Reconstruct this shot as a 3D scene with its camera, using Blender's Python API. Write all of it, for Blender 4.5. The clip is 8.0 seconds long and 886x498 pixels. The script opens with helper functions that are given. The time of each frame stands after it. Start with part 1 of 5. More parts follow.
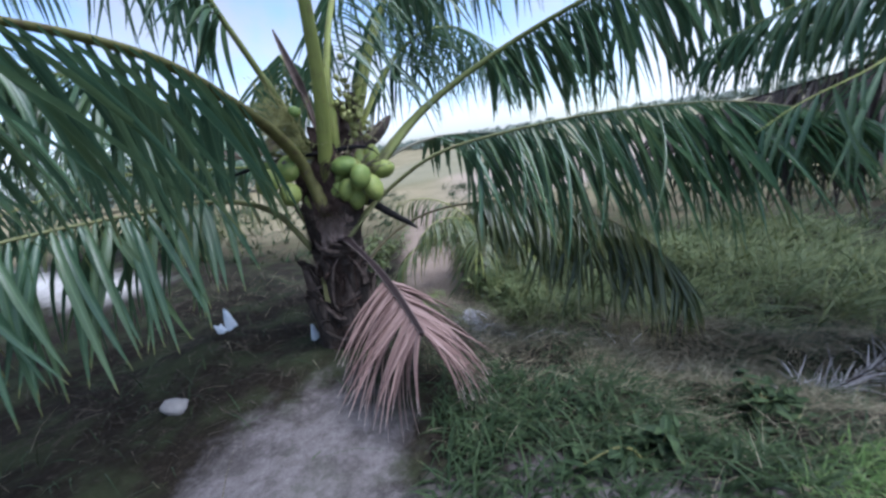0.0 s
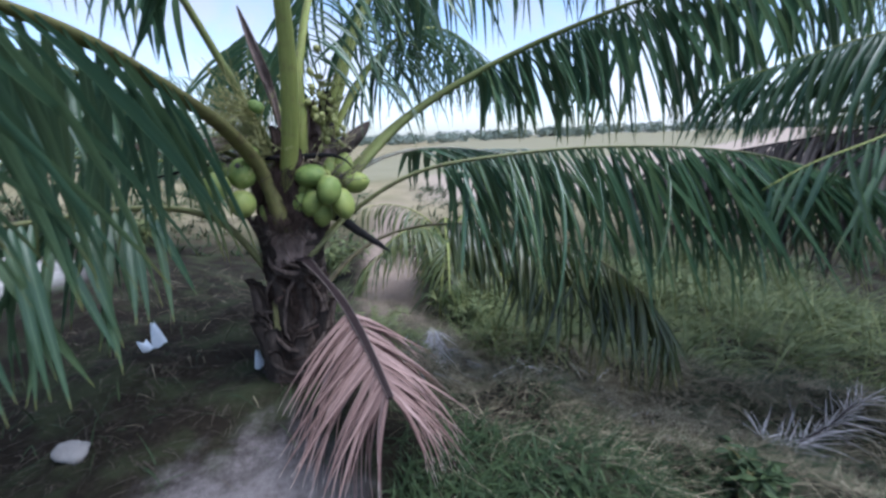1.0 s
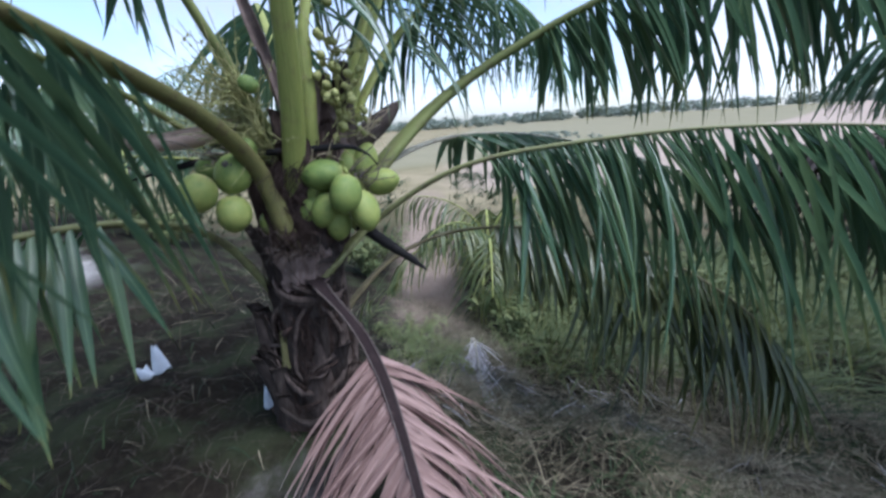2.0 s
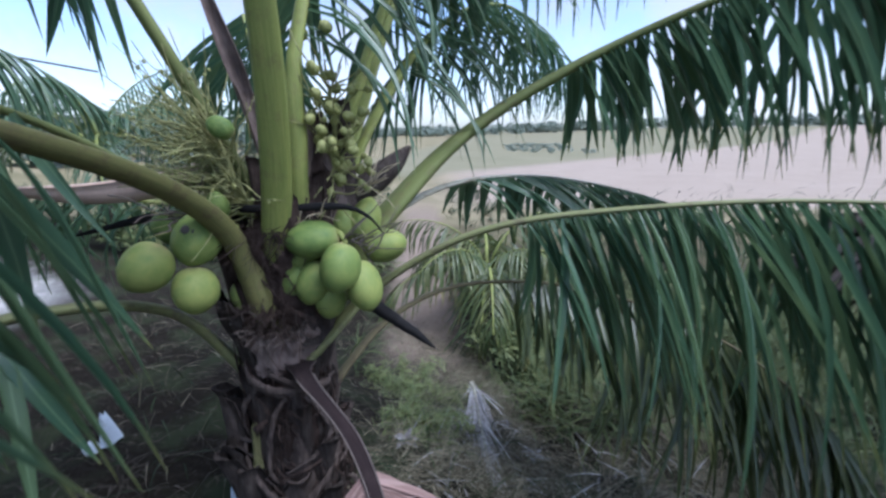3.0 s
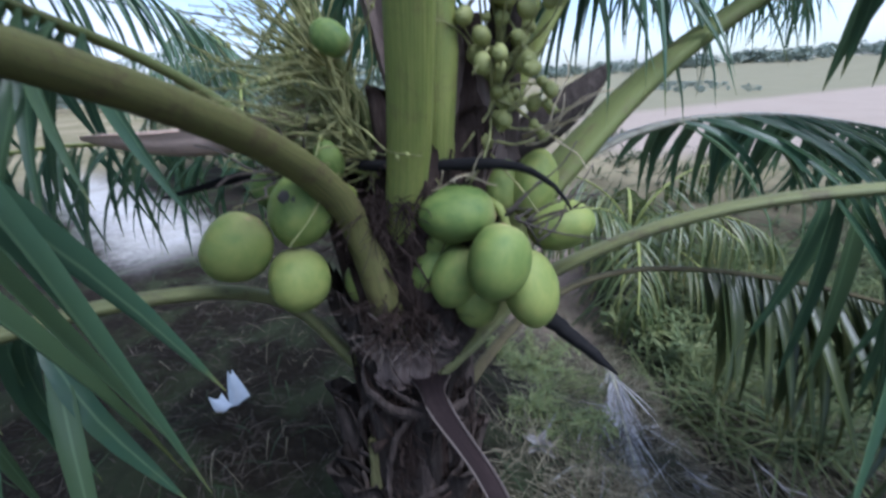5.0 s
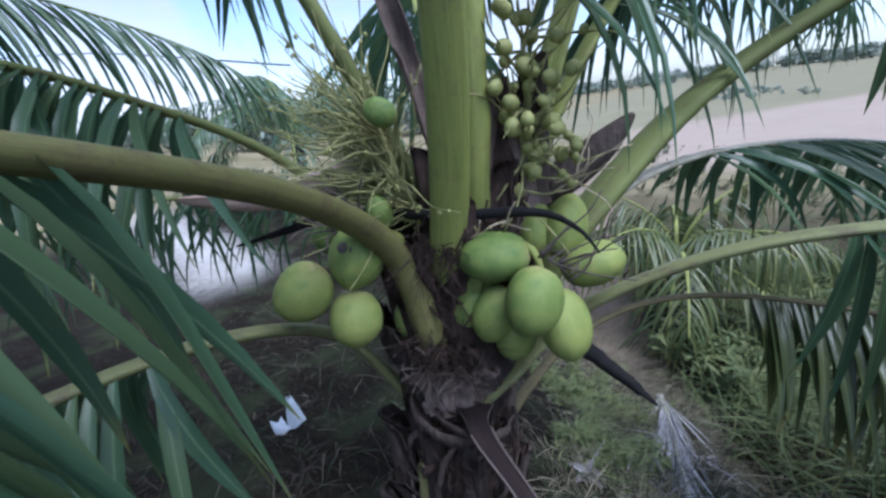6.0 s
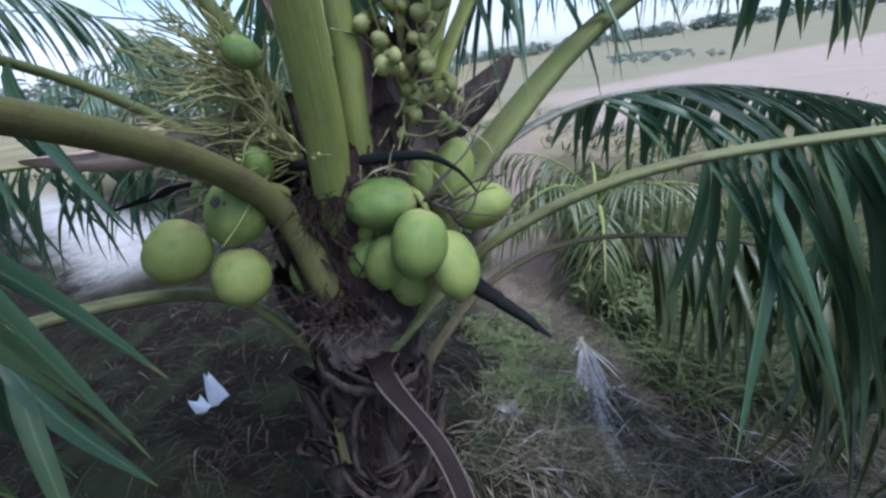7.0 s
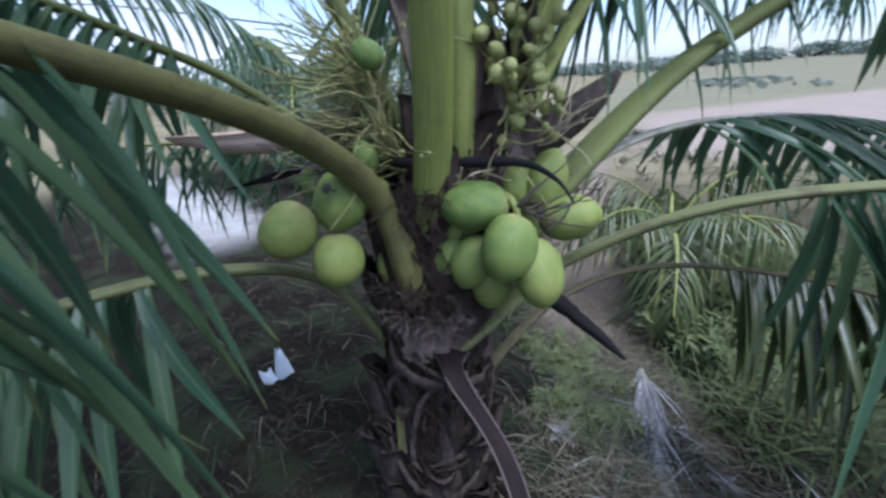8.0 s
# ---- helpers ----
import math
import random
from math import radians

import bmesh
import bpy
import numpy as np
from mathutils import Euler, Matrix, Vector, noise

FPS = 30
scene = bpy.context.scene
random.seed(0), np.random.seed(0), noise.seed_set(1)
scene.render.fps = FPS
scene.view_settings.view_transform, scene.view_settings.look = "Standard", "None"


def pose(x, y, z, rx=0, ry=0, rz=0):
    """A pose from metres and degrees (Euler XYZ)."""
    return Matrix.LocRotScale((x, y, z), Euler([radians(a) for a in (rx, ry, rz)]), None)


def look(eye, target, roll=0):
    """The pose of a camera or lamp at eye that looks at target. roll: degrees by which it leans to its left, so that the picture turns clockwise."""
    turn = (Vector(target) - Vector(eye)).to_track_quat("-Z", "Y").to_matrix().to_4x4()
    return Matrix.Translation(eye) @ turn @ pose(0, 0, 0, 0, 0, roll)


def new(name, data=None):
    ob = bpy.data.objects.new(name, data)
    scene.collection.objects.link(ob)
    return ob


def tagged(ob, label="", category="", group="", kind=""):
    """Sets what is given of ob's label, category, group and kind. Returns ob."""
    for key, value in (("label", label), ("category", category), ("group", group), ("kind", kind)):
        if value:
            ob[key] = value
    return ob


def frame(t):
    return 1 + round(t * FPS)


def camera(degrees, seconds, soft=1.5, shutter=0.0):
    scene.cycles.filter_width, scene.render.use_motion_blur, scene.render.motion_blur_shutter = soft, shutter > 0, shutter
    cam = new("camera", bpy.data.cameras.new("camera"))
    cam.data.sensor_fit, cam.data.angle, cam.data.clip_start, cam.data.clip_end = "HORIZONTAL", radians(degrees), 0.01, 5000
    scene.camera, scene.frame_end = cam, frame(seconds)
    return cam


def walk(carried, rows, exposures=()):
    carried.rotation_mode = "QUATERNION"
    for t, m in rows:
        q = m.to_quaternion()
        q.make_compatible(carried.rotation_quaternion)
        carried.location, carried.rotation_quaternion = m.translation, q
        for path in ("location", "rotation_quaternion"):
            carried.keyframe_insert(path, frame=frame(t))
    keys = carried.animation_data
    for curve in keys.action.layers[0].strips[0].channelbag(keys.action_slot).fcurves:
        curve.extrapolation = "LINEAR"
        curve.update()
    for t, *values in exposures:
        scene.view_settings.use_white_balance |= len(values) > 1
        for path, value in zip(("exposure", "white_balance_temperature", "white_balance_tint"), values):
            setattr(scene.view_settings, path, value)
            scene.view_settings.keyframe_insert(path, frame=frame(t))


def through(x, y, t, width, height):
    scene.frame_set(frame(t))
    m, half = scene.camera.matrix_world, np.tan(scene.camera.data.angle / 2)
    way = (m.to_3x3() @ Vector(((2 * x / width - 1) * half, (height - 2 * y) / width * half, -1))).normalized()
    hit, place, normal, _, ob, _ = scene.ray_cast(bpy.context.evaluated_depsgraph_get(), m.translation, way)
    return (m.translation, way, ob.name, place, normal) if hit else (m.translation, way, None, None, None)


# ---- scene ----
cam = camera(94.0, 8.0, soft=2.7, shutter=0.6)
PATH = [
    (0, (0.312, 0.043, 1.524), (0.04, 1.964, 1.036), -7.5),
    (0.5, (0.252, 0.243, 1.59), (0.015, 2.158, 1.065), -4.6),
    (1, (0.177, 0.423, 1.652), (0.097, 2.357, 1.147), -1.2),
    (1.5, (0.128, 0.806, 1.554), (-0.101, 2.719, 1.019), -3.5),
    (2, (0.07, 1.092, 1.653), (-0.184, 2.993, 1.086), -2.6),
    (2.2, (0.048, 1.167, 1.715), (-0.16, 3.087, 1.197), -1.5),
    (3.3, (-0.127, 1.656, 1.849), (-0.355, 3.562, 1.289), 0.4),
    (3.5, (-0.145, 1.727, 1.832), (-0.473, 3.611, 1.246), -1.1),
    (4, (-0.247, 1.911, 1.8), (-0.844, 3.657, 1.029), -2.7),
    (4.5, (-0.354, 2.03, 1.739), (-0.964, 3.747, 0.915), -1.5),
    (5, (-0.393, 2.048, 1.772), (-1.101, 3.758, 1.014), -2.5),
    (5.2, (-0.386, 2.036, 1.802), (-1.136, 3.751, 1.099), -2.9),
    (6.3, (-0.323, 1.96, 1.868), (-1.24, 3.616, 1.221), -6.5),
    (6.5, (-0.293, 1.956, 1.844), (-1.141, 3.623, 1.138), -6.2),
    (7, (-0.213, 2.009, 1.79), (-0.851, 3.72, 0.975), -6.8),
    (7.5, (-0.233, 1.981, 1.787), (-0.98, 3.668, 1.014), -4.5),
    (8, (-0.283, 1.937, 1.792), (-1.165, 3.567, 1.039), -3.3),
]
walk(cam, [(t, look(eye, target, roll)) for t, eye, target, roll in PATH], [(0, 0.5, 5350, 15), (2.2, 0.52, 5400, 15), (3.5, 0.42, 5200, 15), (8, 0.42, 5200, 16)])

# world, sun
SUN_AZ, SUN_EL = 110.0, 62.0          # degrees clockwise from +y, and above the horizon
world = bpy.data.worlds.new("sky")
scene.world = world
world.use_nodes = True
wn, wl = world.node_tree.nodes, world.node_tree.links
sky = wn.new("ShaderNodeTexSky")
sky.sky_type, sky.sun_disc = "NISHITA", False
sky.sun_elevation, sky.sun_rotation = radians(SUN_EL), radians(SUN_AZ)
sky.air_density, sky.dust_density, sky.ozone_density = 1.0, 1.5, 1.0
# thin broken cloud: the sky's own brightness without its blue
grey, veil, cloud, thin = wn.new("ShaderNodeRGBToBW"), wn.new("ShaderNodeTexNoise"), wn.new("ShaderNodeMapRange"), wn.new("ShaderNodeMix")
veil.inputs["Scale"].default_value, veil.inputs["Detail"].default_value, veil.inputs["Roughness"].default_value = 3.2, 6.0, 0.6
wl.new(wn.new("ShaderNodeTexCoord").outputs["Generated"], veil.inputs["Vector"])
cloud.interpolation_type = "SMOOTHSTEP"
for i, value in ((1, 0.42), (2, 0.64), (3, 0.1), (4, 0.8)):
    cloud.inputs[i].default_value = value
wl.new(veil.outputs[0], cloud.inputs[0])
thin.data_type = "RGBA"
wl.new(sky.outputs[0], grey.inputs[0])
wl.new(cloud.outputs[0], thin.inputs[0])
wl.new(sky.outputs[0], thin.inputs[6])
wl.new(grey.outputs[0], thin.inputs[7])
wl.new(thin.outputs[2], wn["Background"].inputs[0])
wn["Background"].inputs[1].default_value = 0.205
sun = new("sun", bpy.data.lights.new("sun", "SUN"))
sun.data.energy, sun.data.angle, sun.data.color = 4.0, radians(40), (1.0, 0.97, 0.92)
a, e = radians(SUN_AZ), radians(SUN_EL)
sun.matrix_world = look((0, 0, 30), (-math.sin(a) * math.cos(e), -math.cos(a) * math.cos(e), 30 - math.sin(e)))


# ---- materials ----
class Nodes:
    """A small helper round one material's node tree."""

    def __init__(self, name):
        self.mat = bpy.data.materials.new(name)
        self.mat.use_nodes = True
        self.n, self.l = self.mat.node_tree.nodes, self.mat.node_tree.links
        self.bsdf, self.out = self.n["Principled BSDF"], self.n["Material Output"]

    def put(self, socket, value):
        if isinstance(value, bpy.types.NodeSocket):
            self.l.new(value, socket)
        else:
            socket.default_value = value

    def coords(self, kind="Object"):
        return self.n.new("ShaderNodeTexCoord").outputs[kind]

    def scaled(self, vec, scale):
        m = self.n.new("ShaderNodeMapping")
        self.put(m.inputs["Vector"], vec)
        m.inputs["Scale"].default_value = scale
        return m.outputs[0]

    def noise(self, vec, scale, detail=4.0, rough=0.55, colour=False):
        t = self.n.new("ShaderNodeTexNoise")
        self.put(t.inputs["Vector"], vec)
        t.inputs["Scale"].default_value, t.inputs["Detail"].default_value, t.inputs["Roughness"].default_value = scale, detail, rough
        return t.outputs[1 if colour else 0]

    def ramp(self, fac, stops):
        r = self.n.new("ShaderNodeValToRGB")
        while len(r.color_ramp.elements) < len(stops):
            r.color_ramp.elements.new(0.5)
        for el, (p, c) in zip(r.color_ramp.elements, stops):
            el.position, el.color = p, (*c, 1) if len(c) == 3 else c
        self.put(r.inputs[0], fac)
        return r.outputs[0]

    def mix(self, fac, x, y, mode="MIX"):
        m = self.n.new("ShaderNodeMix")
        m.data_type, m.blend_type = "RGBA", mode
        self.put(m.inputs[0], fac)
        for s, v in ((m.inputs[6], x), (m.inputs[7], y)):
            self.put(s, (*v, 1) if isinstance(v, tuple) and len(v) == 3 else v)
        return m.outputs[2]

    def maths(self, op, x, y=0.0, clamp=False):
        m = self.n.new("ShaderNodeMath")
        m.operation, m.use_clamp = op, clamp
        self.put(m.inputs[0], x)
        self.put(m.inputs[1], y)
        return m.outputs[0]

    def step(self, x, lo, hi):
        m = self.n.new("ShaderNodeMapRange")
        m.interpolation_type = "SMOOTHSTEP"
        self.put(m.inputs[0], x)
        m.inputs[1].default_value, m.inputs[2].default_value = lo, hi
        return m.outputs[0]

    def xyz(self, vec):
        s = self.n.new("ShaderNodeSeparateXYZ")
        self.put(s.inputs[0], vec)
        return s.outputs

    def random(self):
        """One number a piece: per object and per loose part of a mesh."""
        isl = self.n.new("ShaderNodeNewGeometry").outputs["Random Per Island"]
        obj = self.n.new("ShaderNodeObjectInfo").outputs["Random"]
        return self.maths("FRACT", self.maths("ADD", isl, obj))

    def done(self, colour, rough=0.7, bump=None, strength=0.3, distance=0.01, through=0.0, spec=None):
        self.put(self.bsdf.inputs["Base Color"], colour)
        self.put(self.bsdf.inputs["Roughness"], rough)
        if spec is not None:
            self.bsdf.inputs["Specular IOR Level"].default_value = spec
        if bump is not None:
            b = self.n.new("ShaderNodeBump")
            b.inputs["Strength"].default_value, b.inputs["Distance"].default_value = strength, distance
            self.put(b.inputs["Height"], bump)
            self.l.new(b.outputs[0], self.bsdf.inputs["Normal"])
        if through:
            tr, mx = self.n.new("ShaderNodeBsdfTranslucent"), self.n.new("ShaderNodeMixShader")
            self.put(tr.inputs[0], colour)
            mx.inputs[0].default_value = through
            self.l.new(self.bsdf.outputs[0], mx.inputs[1])
            self.l.new(tr.outputs[0], mx.inputs[2])
            self.l.new(mx.outputs[0], self.out.inputs[0])
        return self.mat


def blade_material(name, base, tip, dry, tips_at=0.75, through=0.28, rough=0.32, spec=None):
    """Long leaves: u across, v along; paler midrib, fine veins, tips that turn."""
    k = Nodes(name)
    u, v, _ = k.xyz(k.coords("UV"))
    r = k.random()
    lo, mid, hi = base
    colour = k.ramp(r, [(0.0, lo), (0.5, mid), (1.0, hi)])
    mottled = k.noise(k.coords(), 9.0, 3)
    colour = k.mix(k.maths("MULTIPLY", mottled, 0.35), colour, dry)
    turn = k.maths("ADD", v, k.maths("MULTIPLY", k.maths("SUBTRACT", k.noise(k.coords(), 4.0, 2), 0.5), 0.8))
    colour = k.mix(k.step(turn, tips_at, tips_at + 0.35), colour, tip)
    rib = k.maths("SUBTRACT", 1.0, k.step(k.maths("ABSOLUTE", k.maths("SUBTRACT", u, 0.5)), 0.02, 0.09))
    colour = k.mix(k.maths("MULTIPLY", rib, 0.45), colour, tuple(min(1, 1.9 * c + 0.02) for c in hi))
    grain = k.noise(k.scaled(k.coords("UV"), (40.0, 3.0, 1.0)), 1.0, 3)
    return k.done(colour, rough, grain, 0.10, 0.002, through, spec)


green = ((0.044, 0.098, 0.064), (0.068, 0.13, 0.077), (0.098, 0.15, 0.072))
M_leaf = blade_material("frond_green", green, (0.25, 0.23, 0.06), (0.10, 0.15, 0.04), 0.8, 0.36)
M_leaf_old = blade_material("frond_yellowing", ((0.03, 0.05, 0.022), (0.046, 0.068, 0.024), (0.075, 0.085, 0.028)), (0.20, 0.165, 0.045), (0.10, 0.11, 0.032), 0.76)
M_leaf_dry = blade_material("frond_dry_brown", ((0.08, 0.044, 0.037), (0.15, 0.091, 0.077), (0.27, 0.185, 0.16)), (0.42, 0.35, 0.31), (0.15, 0.09, 0.075), 0.7, 0.12, 0.75)
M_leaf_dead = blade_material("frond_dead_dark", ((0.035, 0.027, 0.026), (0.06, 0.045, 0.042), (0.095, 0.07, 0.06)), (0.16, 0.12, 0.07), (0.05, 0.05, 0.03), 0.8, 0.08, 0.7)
M_leaf_grey = blade_material("frond_dry_grey", ((0.10, 0.092, 0.088), (0.27, 0.255, 0.25), (0.6, 0.575, 0.56)), (0.5, 0.45, 0.4), (0.2, 0.17, 0.14), 0.8, 0.1, 0.8)
M_leaf_bleached = blade_material("frond_bleached", ((0.2, 0.185, 0.175), (0.42, 0.4, 0.39), (0.72, 0.7, 0.68)), (0.55, 0.5, 0.45), (0.25, 0.21, 0.18), 0.8, 0.1, 0.8)
M_grass = blade_material("grass_green", ((0.011, 0.024, 0.012), (0.019, 0.038, 0.017), (0.045, 0.072, 0.028)), (0.13, 0.14, 0.055), (0.08, 0.10, 0.045), 0.85, 0.2, 0.6, 0.12)
M_straw = blade_material("grass_dry", ((0.026, 0.021, 0.015), (0.07, 0.058, 0.04), (0.33, 0.285, 0.2)), (0.34, 0.30, 0.21), (0.10, 0.11, 0.05), 0.7, 0.1, 0.8, 0.1)
M_litter = blade_material("brown_litter", ((0.018, 0.014, 0.011), (0.04, 0.032, 0.025), (0.11, 0.092, 0.072)), (0.12, 0.1, 0.075), (0.05, 0.045, 0.028), 0.7, 0.05, 0.85, 0.1)
M_weed = blade_material("weed_leaf", ((0.12, 0.16, 0.045), (0.19, 0.235, 0.07), (0.29, 0.31, 0.12)), (0.32, 0.34, 0.14), (0.2, 0.24, 0.09), 0.9, 0.25, 0.5)
M_bush = blade_material("shrub_leaf", ((0.045, 0.07, 0.028), (0.075, 0.105, 0.042), (0.14, 0.155, 0.06)), (0.24, 0.24, 0.09), (0.15, 0.17, 0.06), 0.85, 0.2, 0.6, 0.2)
M_lawn = blade_material("lawn_blade", ((0.05, 0.10, 0.025), (0.08, 0.145, 0.035), (0.13, 0.19, 0.06)), (0.2, 0.22, 0.08), (0.1, 0.14, 0.05), 0.9, 0.2, 0.6, 0.2)
M_leaf_young = blade_material("frond_young", ((0.045, 0.08, 0.028), (0.075, 0.11, 0.035), (0.14, 0.15, 0.048)), (0.26, 0.22, 0.07), (0.12, 0.13, 0.045), 0.75, 0.32)
# distant foliage: aerial haze is mixed into these pale grey-green leaf colours
M_far_hazed = blade_material("far_foliage_hazed", ((0.17, 0.21, 0.18), (0.21, 0.255, 0.21), (0.26, 0.30, 0.24)), (0.2, 0.21, 0.15), (0.16, 0.18, 0.14), 0.9, 0.1, 0.8)


def stalk_material(name, pale, dark, scurf, amount, edge=None, rough=0.5, spec=0.5):
    k = Nodes(name)
    vec = k.coords("UV")
    streak = k.noise(k.scaled(vec, (9.0, 1.6, 1.0)), 3.0, 5, 0.65)
    grime = k.noise(k.coords(), 14.0, 6, 0.7)
    speck = k.noise(k.coords(), 160.0, 2, 0.6)
    colour = k.ramp(streak, [(0.3, dark), (0.7, pale)])
    colour = k.mix(k.maths("MULTIPLY", k.step(grime, 0.48, 0.72), amount), colour, scurf)
    colour = k.mix(k.maths("MULTIPLY", k.step(speck, 0.56, 0.7), 0.5 * amount), colour, scurf)
    if edge is not None:
        u = k.xyz(vec)[0]
        rim = k.step(k.maths("ABSOLUTE", k.maths("SUBTRACT", u, 0.5)), 0.40, 0.47)
        colour = k.mix(k.maths("MULTIPLY", rim, 0.8), colour, edge)
    return k.done(colour, rough, k.maths("ADD", streak, k.maths("MULTIPLY", speck, 0.4)), 0.25, 0.004, spec=spec)


M_stalk = stalk_material("petiole_green", (0.27, 0.285, 0.075), (0.15, 0.19, 0.045), (0.14, 0.11, 0.05), 0.6, None, 0.6, 0.3)
M_stalk_olive = stalk_material("petiole_olive", (0.16, 0.15, 0.05), (0.10, 0.105, 0.035), (0.085, 0.06, 0.033), 0.9, None, 0.65, 0.25)
M_stalk_grey = stalk_material("petiole_grey_green", (0.16, 0.18, 0.06), (0.105, 0.128, 0.04), (0.12, 0.10, 0.05), 0.7, None, 0.7, 0.2)
M_stalk_brown = stalk_material("petiole_brown", (0.12, 0.105, 0.05), (0.065, 0.055, 0.03), (0.05, 0.038, 0.025), 0.9, None, 0.7, 0.2)
M_stalk_pale = stalk_material("petiole_pale", (0.19, 0.195, 0.08), (0.115, 0.128, 0.05), (0.085, 0.068, 0.042), 0.9, None, 0.6, 0.3)
M_stalk_dry = stalk_material("rachis_dry", (0.024, 0.016, 0.016), (0.012, 0.009, 0.009), (0.04, 0.029, 0.027), 0.4, (0.15, 0.12, 0.105), 0.95, 0.1)
M_stalk_white = stalk_material("petiole_bleached", (0.46, 0.43, 0.33), (0.33, 0.31, 0.22), (0.16, 0.13, 0.085), 0.7)
M_rib = stalk_material("frayed_edge", (0.11, 0.088, 0.076), (0.07, 0.055, 0.048), (0.06, 0.045, 0.04), 0.5, None, 0.9)
M_stalk_black = stalk_material("rachis_blackened", (0.02, 0.019, 0.019), (0.010, 0.010, 0.010), (0.034, 0.03, 0.028), 0.4, None, 0.9, 0.1)


def bark_material(name, c0, c1, c2, ring=0.0):
    k = Nodes(name)
    vec = k.coords()
    fibre = k.noise(k.scaled(vec, (1.0, 1.0, 0.15)), 55.0, 6, 0.7)
    patch = k.noise(vec, 6.0, 4, 0.6)
    colour = k.ramp(fibre, [(0.25, c0), (0.55, c1), (0.85, c2)])
    colour = k.mix(k.step(patch, 0.45, 0.7), colour, tuple(0.55 * c for c in c1))
    height = k.maths("ADD", fibre, k.maths("MULTIPLY", patch, 0.6))
    return k.done(colour, 0.95, height, 1.0, 0.02, spec=0.08)


M_bark = bark_material("trunk_bark", (0.022, 0.017, 0.015), (0.055, 0.045, 0.039), (0.13, 0.11, 0.096))
M_boot = bark_material("leaf_base", (0.04, 0.031, 0.027), (0.10, 0.078, 0.067), (0.20, 0.16, 0.14))
M_sheath = bark_material("dry_sheath", (0.13, 0.095, 0.082), (0.23, 0.178, 0.155), (0.34, 0.27, 0.24))
M_sheath_green = bark_material("green_sheath", (0.10, 0.095, 0.045), (0.17, 0.165, 0.075), (0.24, 0.23, 0.12))
M_fibre = bark_material("sheath_fibre", (0.026, 0.018, 0.015), (0.065, 0.046, 0.038), (0.15, 0.11, 0.088))
M_spathe = stalk_material("dry_spathe", (0.74, 0.56, 0.46), (0.58, 0.43, 0.35), (0.26, 0.17, 0.13), 0.4, None, 0.8, 0.2)
M_spathe_dark = bark_material("old_spathe", (0.04, 0.032, 0.028), (0.08, 0.065, 0.056), (0.14, 0.115, 0.10))


def nut_material():
    k = Nodes("coconut_husk")
    vec = k.coords()
    u, v, _ = k.xyz(k.coords("UV"))
    broad, fine = k.noise(vec, 2.2, 3), k.noise(vec, 38.0, 4, 0.65)
    r = k.random()
    colour = k.ramp(k.maths("ADD", k.maths("MULTIPLY", broad, 0.7), k.maths("MULTIPLY", r, 0.35)),
                    [(0.25, (0.085, 0.14, 0.036)), (0.5, (0.15, 0.2, 0.052)), (0.85, (0.25, 0.27, 0.075))])
    colour = k.mix(k.maths("MULTIPLY", k.step(v, 0.72, 1.0), 0.5), colour, (0.40, 0.38, 0.16))
    colour = k.mix(k.maths("MULTIPLY", k.step(fine, 0.6, 0.75), 0.45), colour, (0.09, 0.14, 0.035))
    scuff = k.noise(k.scaled(vec, (1, 1, 5)), 7.0, 5, 0.7)
    colour = k.mix(k.maths("MULTIPLY", k.step(scuff, 0.64, 0.72), 0.5), colour, (0.20, 0.17, 0.07))
    return k.done(colour, 0.5, k.maths("ADD", fine, broad), 0.25, 0.006, spec=0.2)


M_nut = nut_material()


def plain_material(name, c0, c1, scale, rough=0.8, bump=0.3, metal=0.0, distance=0.006):
    k = Nodes(name)
    big, small = k.noise(k.coords(), scale, 4), k.noise(k.coords(), scale * 9, 4, 0.7)
    colour = k.ramp(k.maths("ADD", k.maths("MULTIPLY", big, 0.6), k.maths("MULTIPLY", small, 0.4)), [(0.3, c0), (0.7, c1)])
    return k.done(colour, rough, small, bump, distance)


M_calyx = plain_material("calyx", (0.30, 0.24, 0.10), (0.42, 0.36, 0.17), 25)
M_scar = plain_material("husk_scar", (0.03, 0.025, 0.02), (0.09, 0.075, 0.06), 40)
M_twig_dark = plain_material("dry_flower_twig", (0.035, 0.028, 0.025), (0.12, 0.095, 0.075), 30, 0.85)
M_twig_pale = plain_material("pale_flower_twig", (0.34, 0.27, 0.16), (0.48, 0.41, 0.28), 30, 0.7)
M_flower = plain_material("flower_branch", (0.13, 0.145, 0.05), (0.33, 0.31, 0.12), 30, 0.75)
M_nutlet = plain_material("nutlet", (0.17, 0.2, 0.055), (0.34, 0.33, 0.11), 30, 0.55)
M_scrap = plain_material("weathered_plastic", (0.38, 0.43, 0.49), (0.58, 0.63, 0.68), 12, 0.45)
M_pale_litter = plain_material("pale_litter", (0.15, 0.14, 0.13), (0.28, 0.265, 0.25), 12, 0.9)
M_wire = plain_material("cable_black", (0.02, 0.02, 0.022), (0.04, 0.04, 0.045), 10, 0.5)


